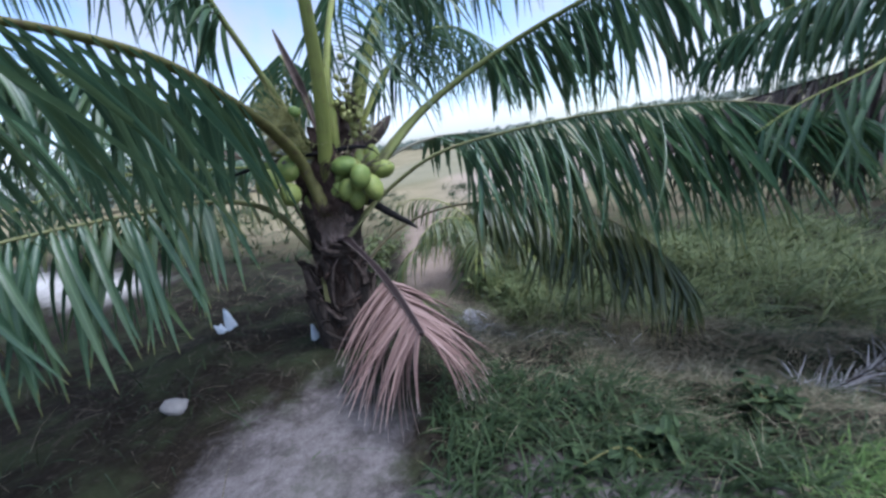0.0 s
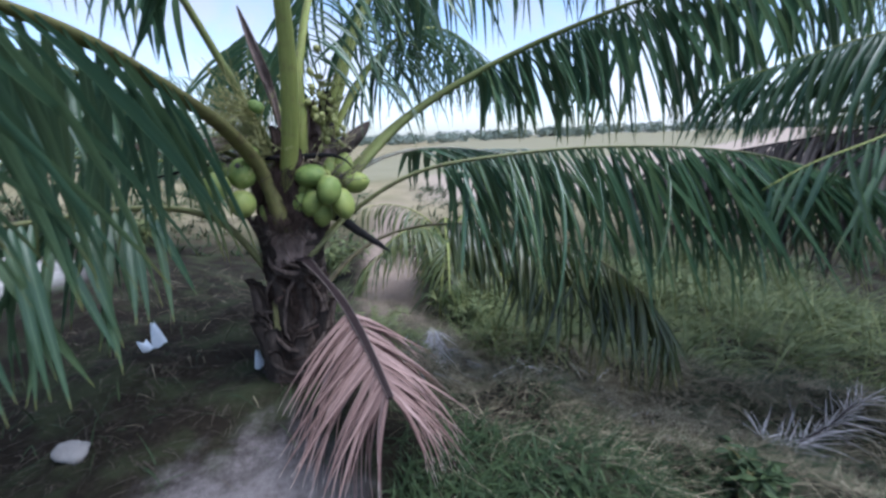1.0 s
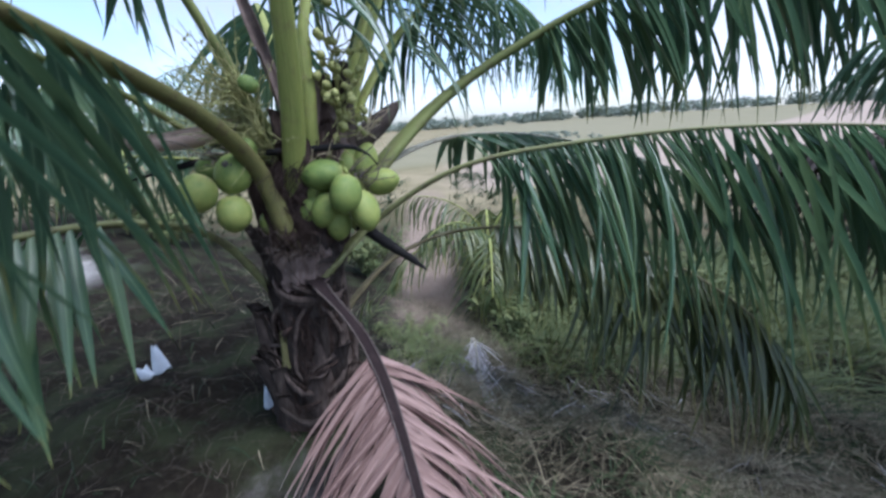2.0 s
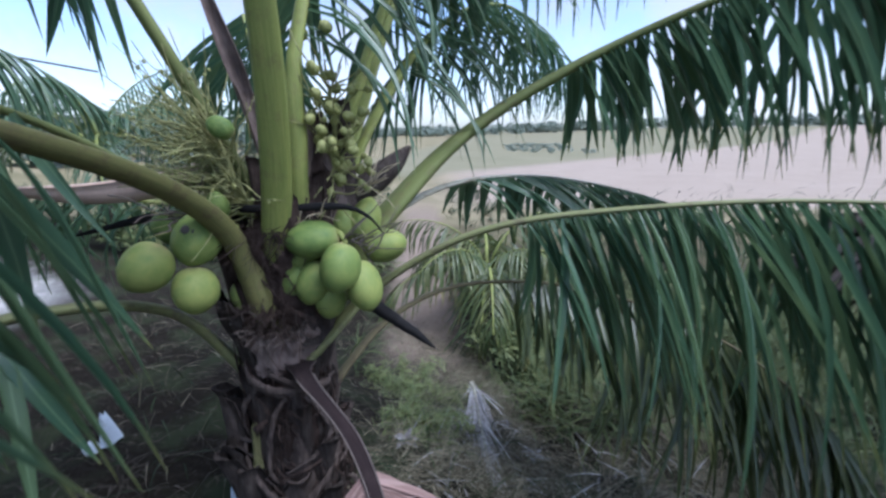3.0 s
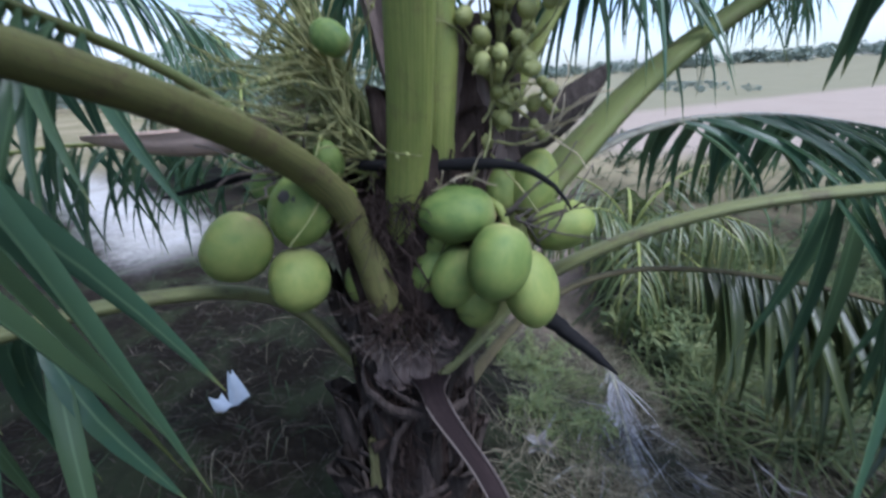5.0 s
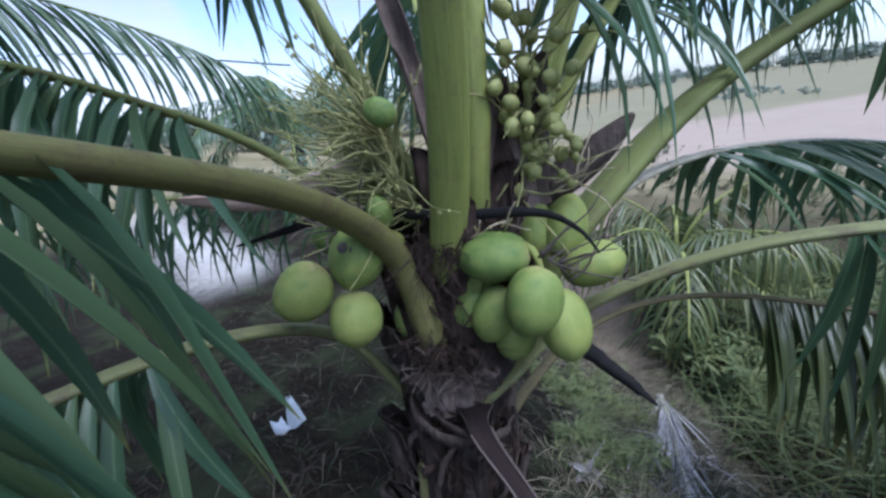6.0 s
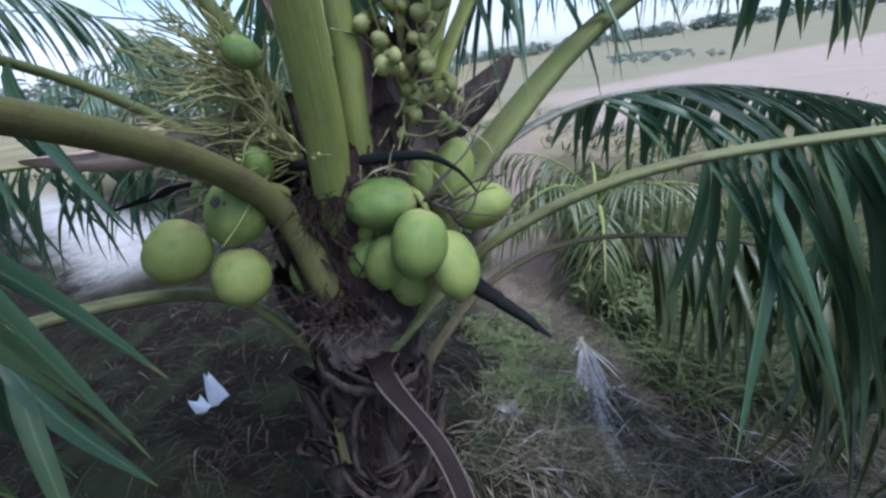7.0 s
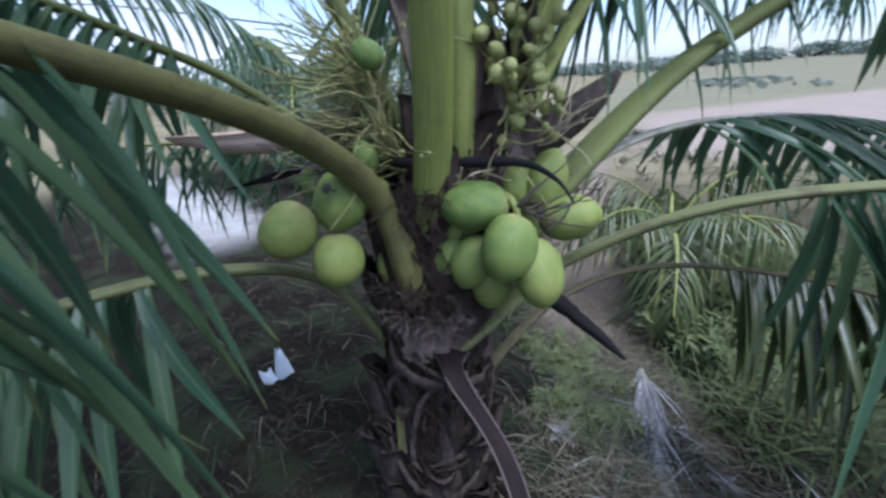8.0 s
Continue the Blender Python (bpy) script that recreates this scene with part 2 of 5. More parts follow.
def ground_material():
    k = Nodes("ground_soil")
    vec = k.coords()
    x, y, z = k.xyz(vec)
    wob = k.noise(vec, 1.1, 5, 0.6)
    ragged = k.noise(vec, 7.0, 6, 0.7)
    fine, grit = k.noise(vec, 26.0, 6, 0.7), k.noise(vec, 130.0, 3, 0.6)
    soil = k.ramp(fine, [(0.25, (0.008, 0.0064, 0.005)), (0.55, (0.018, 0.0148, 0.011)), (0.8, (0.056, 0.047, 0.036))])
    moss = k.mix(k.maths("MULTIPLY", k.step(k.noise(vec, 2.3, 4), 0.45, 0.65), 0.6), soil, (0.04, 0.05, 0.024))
    sand = k.ramp(k.maths("ADD", k.maths("MULTIPLY", fine, 0.5), k.maths("MULTIPLY", grit, 0.5)), [(0.3, (0.07, 0.062, 0.06)), (0.75, (0.235, 0.213, 0.21))])
    pale = k.ramp(k.maths("ADD", k.maths("MULTIPLY", fine, 0.5), k.maths("MULTIPLY", wob, 0.5)), [(0.35, (0.25, 0.235, 0.205)), (0.65, (0.48, 0.46, 0.435))])
    beige = k.ramp(fine, [(0.3, (0.14, 0.108, 0.082)), (0.75, (0.30, 0.235, 0.185))])

    def oval(cx, cy, rx, ry, soft=0.5):
        dx, dy = k.maths("DIVIDE", k.maths("SUBTRACT", x, cx), rx), k.maths("DIVIDE", k.maths("SUBTRACT", y, cy), ry)
        d = k.maths("SQRT", k.maths("ADD", k.maths("MULTIPLY", dx, dx), k.maths("MULTIPLY", dy, dy)))
        d = k.maths("ADD", d, k.maths("MULTIPLY", k.maths("SUBTRACT", wob, 0.5), 0.9))
        d = k.maths("ADD", d, k.maths("MULTIPLY", k.maths("SUBTRACT", ragged, 0.5), 0.9))
        return k.maths("SUBTRACT", 1.0, k.step(d, 1 - soft, 1.15))

    path = k.maths("MAXIMUM", oval(-0.85, 1.5, 0.62, 1.15, 0.4), oval(0.2, 0.9, 1.6, 0.75, 0.3))
    # a sandy track behind the palms, running off to the far left
    track = k.maths("ABSOLUTE", k.maths("SUBTRACT", k.maths("SUBTRACT", y, k.maths("MULTIPLY", x, -0.35)), 3.4))
    track = k.maths("SUBTRACT", 1.0, k.step(k.maths("ADD", track, k.maths("MULTIPLY", k.maths("ADD", wob, ragged), 0.8)), 0.9, 1.8))
    track = k.maths("MULTIPLY", track, k.step(x, -4.3, -5.6))
    path = k.maths("MULTIPLY", path, k.maths("ADD", 0.45, k.maths("MULTIPLY", 0.55, k.step(k.noise(vec, 3.1, 6, 0.65), 0.36, 0.62))))
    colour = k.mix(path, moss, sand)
    colour = k.mix(track, colour, pale)
    # open country: meadow, a bare ploughed field, then scrub
    meadow = k.mix(k.step(k.noise(vec, 0.25, 5, 0.65), 0.35, 0.65), (0.155, 0.137, 0.075), (0.245, 0.207, 0.128))
    bare = k.mix(k.noise(vec, 0.4, 6, 0.7), (0.25, 0.2, 0.155), (0.34, 0.28, 0.225))
    scrub = k.mix(k.noise(vec, 0.12, 5, 0.7), (0.15, 0.143, 0.085), (0.235, 0.212, 0.14))
    far = k.maths("ADD", y, k.maths("MULTIPLY", wob, 4.0))
    colour = k.mix(k.step(far, 11.0, 18.0), colour, meadow)
    colour = k.mix(k.maths("MULTIPLY", k.step(far, 17.0, 21.0), k.step(k.maths("ADD", x, k.maths("MULTIPLY", y, 0.12)), -1.0, 3.0)), colour, bare)
    edge = k.maths("SUBTRACT", far, k.maths("MULTIPLY", x, 1.2))
    colour = k.mix(k.step(edge, 32.0, 38.0), colour, scrub)
    colour = k.mix(k.step(x, -9.0, -14.0), colour, meadow)
    # a bare sandy lane that runs away behind the trunk
    lane = k.maths("ABSOLUTE", k.maths("SUBTRACT", x, k.maths("SUBTRACT", 0.2, k.maths("MULTIPLY", y, 0.165))))
    lane = k.maths("ADD", lane, k.maths("MULTIPLY", k.maths("SUBTRACT", k.maths("ADD", wob, ragged), 1.0), 0.5))
    lane = k.maths("SUBTRACT", 1.0, k.step(lane, 0.35, 0.85))
    lane = k.maths("MULTIPLY", lane, k.maths("MULTIPLY", k.step(y, 5.0, 6.5), k.maths("SUBTRACT", 1.0, k.step(y, 14.0, 19.0))))
    colour = k.mix(k.maths("MULTIPLY", lane, 0.9), colour, beige)
    return k.done(colour, 0.95, k.maths("ADD", fine, k.maths("MULTIPLY", grit, 0.5)), 0.7, 0.02, spec=0.05)


M_ground = ground_material()


# ---- building helpers ----
def mesh_of(name, verts, faces, uvs=None, smooth=True):
    me = bpy.data.meshes.new(name)
    me.from_pydata(np.asarray(verts).tolist(), [], [tuple(int(i) for i in f) for f in faces])
    if uvs is not None:
        lay = me.uv_layers.new(name="UVMap")
        idx = np.zeros(len(me.loops), dtype=np.int32)
        me.loops.foreach_get("vertex_index", idx)
        lay.data.foreach_set("uv", np.asarray(uvs, dtype=np.float32)[idx].ravel())
    if smooth:
        me.polygons.foreach_set("use_smooth", [True] * len(me.polygons))
    return me


def place(name, me, material, parent=None, label="", matrix=None):
    """Links a mesh as one object, under a thing where one is given."""
    if not me.materials:
        me.materials.append(material)
    ob = new(name, me)
    if parent is not None:
        ob.parent = parent
    if matrix is not None:
        ob.matrix_basis = matrix
    if label:
        ob["label"] = label
    return ob


def part(name, bm, material, parent, label=""):
    me = bpy.data.meshes.new(name)
    bm.to_mesh(me)
    bm.free()
    me.polygons.foreach_set("use_smooth", [True] * len(me.polygons))
    return place(name, me, material, parent, label)


def spline(points, n):
    """A smooth line through the points, n samples evenly spread."""
    p = np.asarray(points, float)
    q = np.vstack([2 * p[0] - p[1], p, 2 * p[-1] - p[-2]])
    out = []
    for i in range(len(p) - 1):
        a0, a1, a2, a3 = q[i:i + 4]
        t = np.linspace(0, 1, 20, endpoint=False)[:, None]
        out.append(0.5 * (2 * a1 + (a2 - a0) * t + (2 * a0 - 5 * a1 + 4 * a2 - a3) * t ** 2 + (3 * a1 - a0 - 3 * a2 + a3) * t ** 3))
    line = np.vstack(out + [p[-1:]])
    d = np.r_[0, np.cumsum(np.linalg.norm(np.diff(line, axis=0), axis=1))]
    s = np.linspace(0, d[-1], n)
    return np.stack([np.interp(s, d, line[:, c]) for c in range(3)], 1)


def unit(v):
    return v / (np.linalg.norm(v, axis=-1, keepdims=True) + 1e-12)


def frames_along(line):
    """Tangent, side and upper side along a line."""
    tan = unit(np.gradient(line, axis=0))
    side, last = [], None
    for t in tan:
        s = np.cross(t, (0, 0, 1.0))
        if np.linalg.norm(s) < 0.25 and last is not None:
            s = last - t * (last @ t)
        elif np.linalg.norm(s) < 1e-3:
            s = np.array((1.0, 0, 0))
        s = unit(s)
        if last is not None and s @ last < 0:
            s = -s
        side.append(s)
        last = s
    side = np.array(side)
    return tan, side, np.cross(side, tan)


def tube(line, wide, high, ring=8, groove=0.0, shift=(0, 0, 0)):
    """A swept stalk of oval section; groove flattens its upper side. Returns verts, faces and uvs."""
    line = np.asarray(line, float) - np.asarray(shift)
    n = len(line)
    wide, high = np.broadcast_to(wide, n), np.broadcast_to(high, n)
    _, side, upper = frames_along(line)
    ang = np.linspace(0, 2 * math.pi, ring, endpoint=False)
    c, s = np.cos(ang), np.sin(ang)
    s = np.where(s > 0, s * (1 - groove), s)
    verts = line[:, None] + side[:, None] * (wide[:, None] * c)[..., None] / 2 + upper[:, None] * (high[:, None] * s)[..., None] / 2
    length = np.r_[0, np.cumsum(np.linalg.norm(np.diff(line, axis=0), axis=1))]
    uvs = np.stack(np.broadcast_arrays(np.abs(ang / math.pi - 1)[None], length[:, None]), -1).reshape(-1, 2)
    faces = []
    for i in range(n - 1):
        for j in range(ring):
            k = (j + 1) % ring
            faces.append((i * ring + j, i * ring + k, (i + 1) * ring + k, (i + 1) * ring + j))
    faces.append(tuple(range(ring))[::-1])
    faces.append(tuple((n - 1) * ring + j for j in range(ring)))
    return verts.reshape(-1, 3), faces, uvs


def joined(bits):
    """Several (verts, faces, uvs) as one."""
    v, f, u, at = [], [], [], 0
    for verts, faces, uvs in bits:
        v.append(verts), u.append(uvs)
        f += [tuple(i + at for i in q) for q in faces]
        at += len(verts)
    return np.vstack(v), f, np.vstack(u)


PROFILE = np.array([0.35, 0.8, 1.0, 0.97, 0.86, 0.64, 0.36, 0.03])


def blades(base, az, el, length, width, droop, twist, fold=0.35, profile=PROFILE, flat=False):
    """Many folded, drooping blades at once: verts, faces, uvs. az from +x, el and droop in radians."""
    base = np.atleast_2d(base)
    k, st = len(base), len(profile)
    az, el, length, width, droop, twist = (np.broadcast_to(q, k).astype(float) for q in (az, el, length, width, droop, twist))
    t = np.linspace(0, 1, st)
    th = np.maximum(el[:, None] - droop[:, None] * t ** 0.8, -1.5)
    mid = (th[:, 1:] + th[:, :-1]) / 2
    step = length[:, None] / (st - 1)
    r = np.concatenate([np.zeros((k, 1)), np.cumsum(np.cos(mid) * step, 1)], 1)
    h = np.concatenate([np.zeros((k, 1)), np.cumsum(np.sin(mid) * step, 1)], 1)
    out = np.stack([np.cos(az), np.sin(az), 0 * az], 1)
    across = np.stack([-np.sin(az), np.cos(az), 0 * az], 1)
    zed = np.array((0, 0, 1.0))
    spine = base[:, None] + out[:, None] * r[..., None] + zed * h[..., None]
    normal = -out[:, None] * np.sin(th)[..., None] + zed * np.cos(th)[..., None]
    tw = twist[:, None] * (0.4 + 0.6 * t)
    wide = across[:, None] * np.cos(tw)[..., None] + normal * np.sin(tw)[..., None]
    face = normal * np.cos(tw)[..., None] - across[:, None] * np.sin(tw)[..., None]
    half = (width[:, None] * profile / 2)[..., None]
    left, right = spine + wide * half, spine - wide * half
    if flat:
        verts = np.stack([left, right], 2).reshape(-1, 3)
        uvs = np.stack(np.broadcast_arrays(np.array([0, 1.0])[None, None], t[None, :, None], np.zeros((k, 1, 1)))[:2], -1).reshape(-1, 2)
        one = np.array([(q, q + 1, q + 3, q + 2) for q in range(0, 2 * st - 2, 2)])
        return verts, (one[None] + (np.arange(k) * st * 2)[:, None, None]).reshape(-1, 4), uvs
    rib = spine - face * half * fold * 2
    verts = np.stack([left, rib, right], 2).reshape(-1, 3)
    uvs = np.stack(np.broadcast_arrays(np.array([0, 0.5, 1.0])[None, None], t[None, :, None], np.zeros((k, 1, 1)))[:2], -1).reshape(-1, 2)
    one = []
    for i in range(st - 1):
        for j in range(2):
            q = i * 3 + j
            one.append((q, q + 1, q + 4, q + 3))
    faces = (np.array(one)[None] + (np.arange(k) * st * 3)[:, None, None]).reshape(-1, 4)
    return verts, faces, uvs


# single leaflets that share meshes: shapes by their rise and droop, of unit length
LEAFLET_EL = (-1.15, -0.85, -0.55, -0.2, 0.15)
LEAFLET_DROOP = (0.45, 0.75, 1.1, 1.5)
LEAFLET_WIDTH = 0.05


def leaflet_meshes(material, name, profile=PROFILE):
    rng = np.random.default_rng(5)
    made = []
    for el in LEAFLET_EL:
        row = []
        for droop in LEAFLET_DROOP:
            v, f, u = blades((0, 0, 0), 0.0, el, 1.0, LEAFLET_WIDTH, droop, rng.uniform(-0.4, 0.4), 0.35, profile)
            me = mesh_of(name, v, f, u)
            me.materials.append(material)
            row.append(me)
        made.append(row)
    return made


def frond(palm, origin, points, leaf, stalk, start=0.3, longest=0.65, gap=0.055, width=0.085, tip_width=0.014, el=(0.2, -0.7),
          sweep=(0.5, 1.0), droop=1.1, blade=0.036, separate=None, label="", seed=1, name="frond", gaps=0.04, grow=None, high=0.75, follow=0.0, bell=0.9, mess=0.07):
    """A pinnate frond: a tapered stalk through the points and two rows of leaflets from start to the tip."""
    rng = np.random.default_rng(seed)
    line = spline(points, 44)
    s = np.linspace(0, 1, 44)
    flare = 1 + bell * np.clip(1 - s / 0.07, 0, 1) ** 1.5
    wide = (width + (tip_width - width) * np.clip(s / 0.95, 0, 1) ** 0.8) * flare
    v, f, u = tube(line, wide, wide * high, 10, 0.55, origin)
    stem = place(name, mesh_of(name, v, f, u), stalk, palm, label)
    total = np.linalg.norm(np.diff(line, axis=0), axis=1).sum()
    tan, side, _ = frames_along(line)
    count = max(4, int(total * (1 - start) / gap))
    base, az, rise, size, wid = [], [], [], [], []
    for i in range(count):
        for sgn in (-1, 1):
            if rng.random() < gaps:
                continue
            q = start + (1 - start) * (i + 0.5 + 0.25 * rng.uniform(-1, 1)) / count
            k = q * 43
            a, b = int(k), min(int(k) + 1, 43)
            p = line[a] + (line[b] - line[a]) * (k - a)
            t, sd = tan[a], side[a]
            w = (q - start) / (1 - start)
            ahead = sweep[0] + (sweep[1] - sweep[0]) * w + rng.normal(0, mess)
            d = unit(sd * sgn * math.cos(ahead) + t * math.sin(ahead))
            base.append(p + sd * sgn * wide[a] * 0.35 - np.asarray(origin))
            az.append(math.atan2(d[1], d[0]))
            rise.append(el[0] + (el[1] - el[0]) * w + rng.normal(0, mess) + follow * math.asin(max(-1, min(1, d[2]))))
            size.append(longest * (0.55 + 0.45 * math.sin(math.pi * min(1, 0.12 + w * 0.75) ** 0.9)) * (1 - 0.35 * w ** 3) * rng.uniform(0.85, 1.08))
            if grow is not None:
                size[-1] *= grow + (1 - grow) * min(1, w / 0.5)
            wid.append(blade * rng.uniform(0.8, 1.15) * (1 - 0.35 * w))
    base, az, rise, size, wid = map(np.array, (base, az, rise, size, wid))
    if separate is None:
        dr = droop * rng.uniform(0.75, 1.25, len(base))
        v, f, u = blades(base, az, rise, size, wid, dr, rng.normal(0, 0.35, len(base)))
        ob = place("foliage", mesh_of("foliage", v, f, u), leaf, stem)
        ob["kind"] = "stuff"
    else:
        for p, z, r, ln, w in zip(base, az, rise, size, wid):
            c = int(np.abs(np.array(LEAFLET_EL) - r).argmin())
            k = int(np.abs(np.array(LEAFLET_DROOP) - droop * rng.uniform(0.6, 1.4)).argmin())
            m = Matrix.Translation(p) @ Euler((rng.normal(0, 0.2), -(r - LEAFLET_EL[c]), z)).to_matrix().to_4x4() @ Matrix.Diagonal((ln, w / LEAFLET_WIDTH, ln, 1))
            place("leaflet", separate[c][k], leaf, stem, "", m)
    return stem


def thing(name, at, label, category, group="", kind=""):
    ob = new(name)
    ob.location, ob.empty_display_size = at, 0.2
    return tagged(ob, label, category, group, kind)


def smooth(x, lo, hi):
    t = np.clip((np.asarray(x, float) - lo) / (hi - lo), 0, 1)
    return t * t * (3 - 2 * t)


# ---- ground ----
def height(x, y):
    x, y = np.asarray(x, float), np.asarray(y, float)
    u = (y - 2.6) + 0.7 * (x + 0.6)
    z = -0.75 * smooth(u, 0.4, 3.0) - 0.55 * smooth(u, 2.2, 6.0) * (1 - smooth(y, 7.5, 14.0)) + 0.05 * smooth(-x, 1.2, 2.4) * smooth(y, 1.5, 3.0)
    near = np.exp(-((x ** 2 + (y - 3) ** 2) / 60.0))
    z += near * (0.05 * np.sin(1.9 * x + 0.7 * y) * np.sin(1.3 * y - 0.4 * x) + 0.025 * np.sin(5.1 * x) * np.sin(4.3 * y + 1.0))
    z += 0.10 * np.exp(-(((x + 0.98) ** 2 + (y - 3.1) ** 2) / 0.25))
    along = smooth(x, 0.0, 0.9) * (1 - smooth(x, 4.0, 5.5))
    z += along * (0.24 * np.exp(-((y - 5.75 + 0.42 * x) ** 2 / 0.14)) - 0.22 * np.exp(-((y - 5.0 + 0.42 * x) ** 2 / 0.16)))
    rough = smooth(np.hypot((x + 0.6) / 1.4, (y - 1.3) / 1.3), 0.9, 1.5) * np.exp(-((x - 1) ** 2 + (y - 4) ** 2) / 40.0)
    z += rough * (0.03 + 0.12 * smooth(x, -0.6, 0.8)) * (np.sin(3.1 * x + 1.7 * y) * np.sin(2.6 * y - 1.1 * x + 0.5) + 0.6 * np.sin(6.3 * x - 2.0 * y) * np.sin(5.2 * y + 2.2 * x))
    return z + 6.0 * smooth(y + 0.9 * x, 160, 420)


def ground_sheet():
    fine = np.arange(-7, 11.01, 0.1)
    out = np.geomspace(0.25, 2600, 44)
    xs = np.r_[-7 - out[::-1], fine - 0, 11 + out]
    ys = np.r_[-7 - out[::-1], fine, 11 + out]
    X, Y = np.meshgrid(xs, ys)
    Z = height(X, Y)
    rng = np.random.default_rng(3)
    Z += rng.normal(0, 0.006, Z.shape) * (np.hypot(X, Y - 3) < 9)
    nx = len(xs)
    i = np.arange(len(ys) - 1)[:, None] * nx + np.arange(nx - 1)[None]
    faces = np.stack([i, i + 1, i + nx + 1, i + nx], -1).reshape(-1, 4)
    me = mesh_of("ground", np.stack([X, Y, Z], -1).reshape(-1, 3), faces)
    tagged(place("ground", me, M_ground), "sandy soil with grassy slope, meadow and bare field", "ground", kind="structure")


ground_sheet()


def at_ground(x, y, lift=0.0):
    return (x, y, float(height(x, y)) + lift)


# ---- the coconut palm ----
ROOT = np.array((-0.98, 3.1, 0.0))
palm = thing("coconut_palm", tuple(ROOT), "short young coconut palm with green nuts and long fronds", "palm tree")


def lathe(axis_points, radii, ring, bump, seed, origin):
    """An uneven upright body round a bent axis."""
    rng = np.random.default_rng(seed)
    line = spline(axis_points, len(radii))
    ang = np.linspace(0, 2 * math.pi, ring, endpoint=False)
    v = []
    for i, (p, r) in enumerate(zip(line, radii)):
        w = r * (1 + bump * np.sin(3 * ang + i * 0.9) * 0.4 + bump * rng.normal(0, 0.5, ring))
        v.append(np.stack([p[0] + w * np.cos(ang), p[1] + w * np.sin(ang), np.full(ring, p[2]) + rng.normal(0, 0.004, ring)], 1))
    v = np.vstack(v) - origin
    n = len(radii)
    f = [(i * ring + j, i * ring + (j + 1) % ring, (i + 1) * ring + (j + 1) % ring, (i + 1) * ring + j) for i in range(n - 1) for j in range(ring)]
    f.append(tuple((n - 1) * ring + j for j in range(ring)))
    return v, f


def trunk():
    n = 56
    z = np.linspace(0, 1, n)
    r = 0.27 - 0.10 * smooth(z, 0, 0.5) - 0.02 * z
    r = r * (1 + 0.07 * (np.abs((z * 14) % 1 - 0.5) - 0.25))
    v, f = lathe([(-1.0, 3.1, -0.12), (-0.99, 3.1, 0.35), (-0.95, 3.1, 0.8), (-0.9, 3.1, 1.12)], r, 40, 0.07, 2, ROOT)
    place("trunk", mesh_of("trunk", v, f), M_bark, palm, "grey-brown fibrous trunk")
    r = np.interp(np.linspace(0, 1, 24), [0, 0.2, 0.5, 0.8, 1], [0.17, 0.215, 0.195, 0.11, 0.04])
    v, f = lathe([(-0.93, 3.12, 1.02), (-0.9, 3.14, 1.35), (-0.81, 3.14, 1.65), (-0.77, 3.15, 1.92)], r, 32, 0.12, 4, ROOT)
    place("crown_core", mesh_of("crown_core", v, f), M_fibre, palm, "dark brown fibrous leaf sheaths")


trunk()


def boot(p, az, lean, length, wide, seed, material=M_boot):
    """The stub of an old leaf base: a thick curved scale, broad at its foot."""
    n, m = 9, 9
    t, a = np.linspace(0, 1, n), np.linspace(-1, 1, m)
    rng = np.random.default_rng(seed)
    out, acr = np.array((math.cos(az), math.sin(az), 0)), np.array((-math.sin(az), math.cos(az), 0))
    v, u = [], []
    for layer in (1, -1):
        for i in range(n):
            w = wide * (1 - 0.62 * t[i] ** 0.7) * (1 + 0.05 * rng.normal())
            thick = 0.022 * (1 - 0.5 * t[i])
            for q in a:
                bend = -0.10 * wide / 0.2 * q * q * (1 - t[i] * 0.6)
                x = out * (lean * t[i] ** 1.6 * length + bend + layer * thick * (1 - 0.7 * q * q)) + acr * (q * w / 2)
                v.append(np.asarray(p) + x + np.array((0, 0, length * t[i] * (1 - 0.3 * lean) - 0.012 * q * q + 0.004 * rng.normal())) - ROOT)
                u.append((q, t[i]))
    f = []
    for L in (0, 1):
        for i in range(n - 1):
            for j in range(m - 1):
                k = L * n * m + i * m + j
                q = (k, k + 1, k + m + 1, k + m)
                f.append(q if L else q[::-1])
    rim = [i * m for i in range(n)] + [(n - 1) * m + j for j in range(1, m)] + [i * m + m - 1 for i in range(n - 2, -1, -1)] + [j for j in range(m - 2, 0, -1)]
    for i in range(len(rim)):
        b, c = rim[i], rim[(i + 1) % len(rim)]
        f.append((b, c, c + n * m, b + n * m))
    place("leaf_base", mesh_of("leaf_base", v, f, u), material, palm)


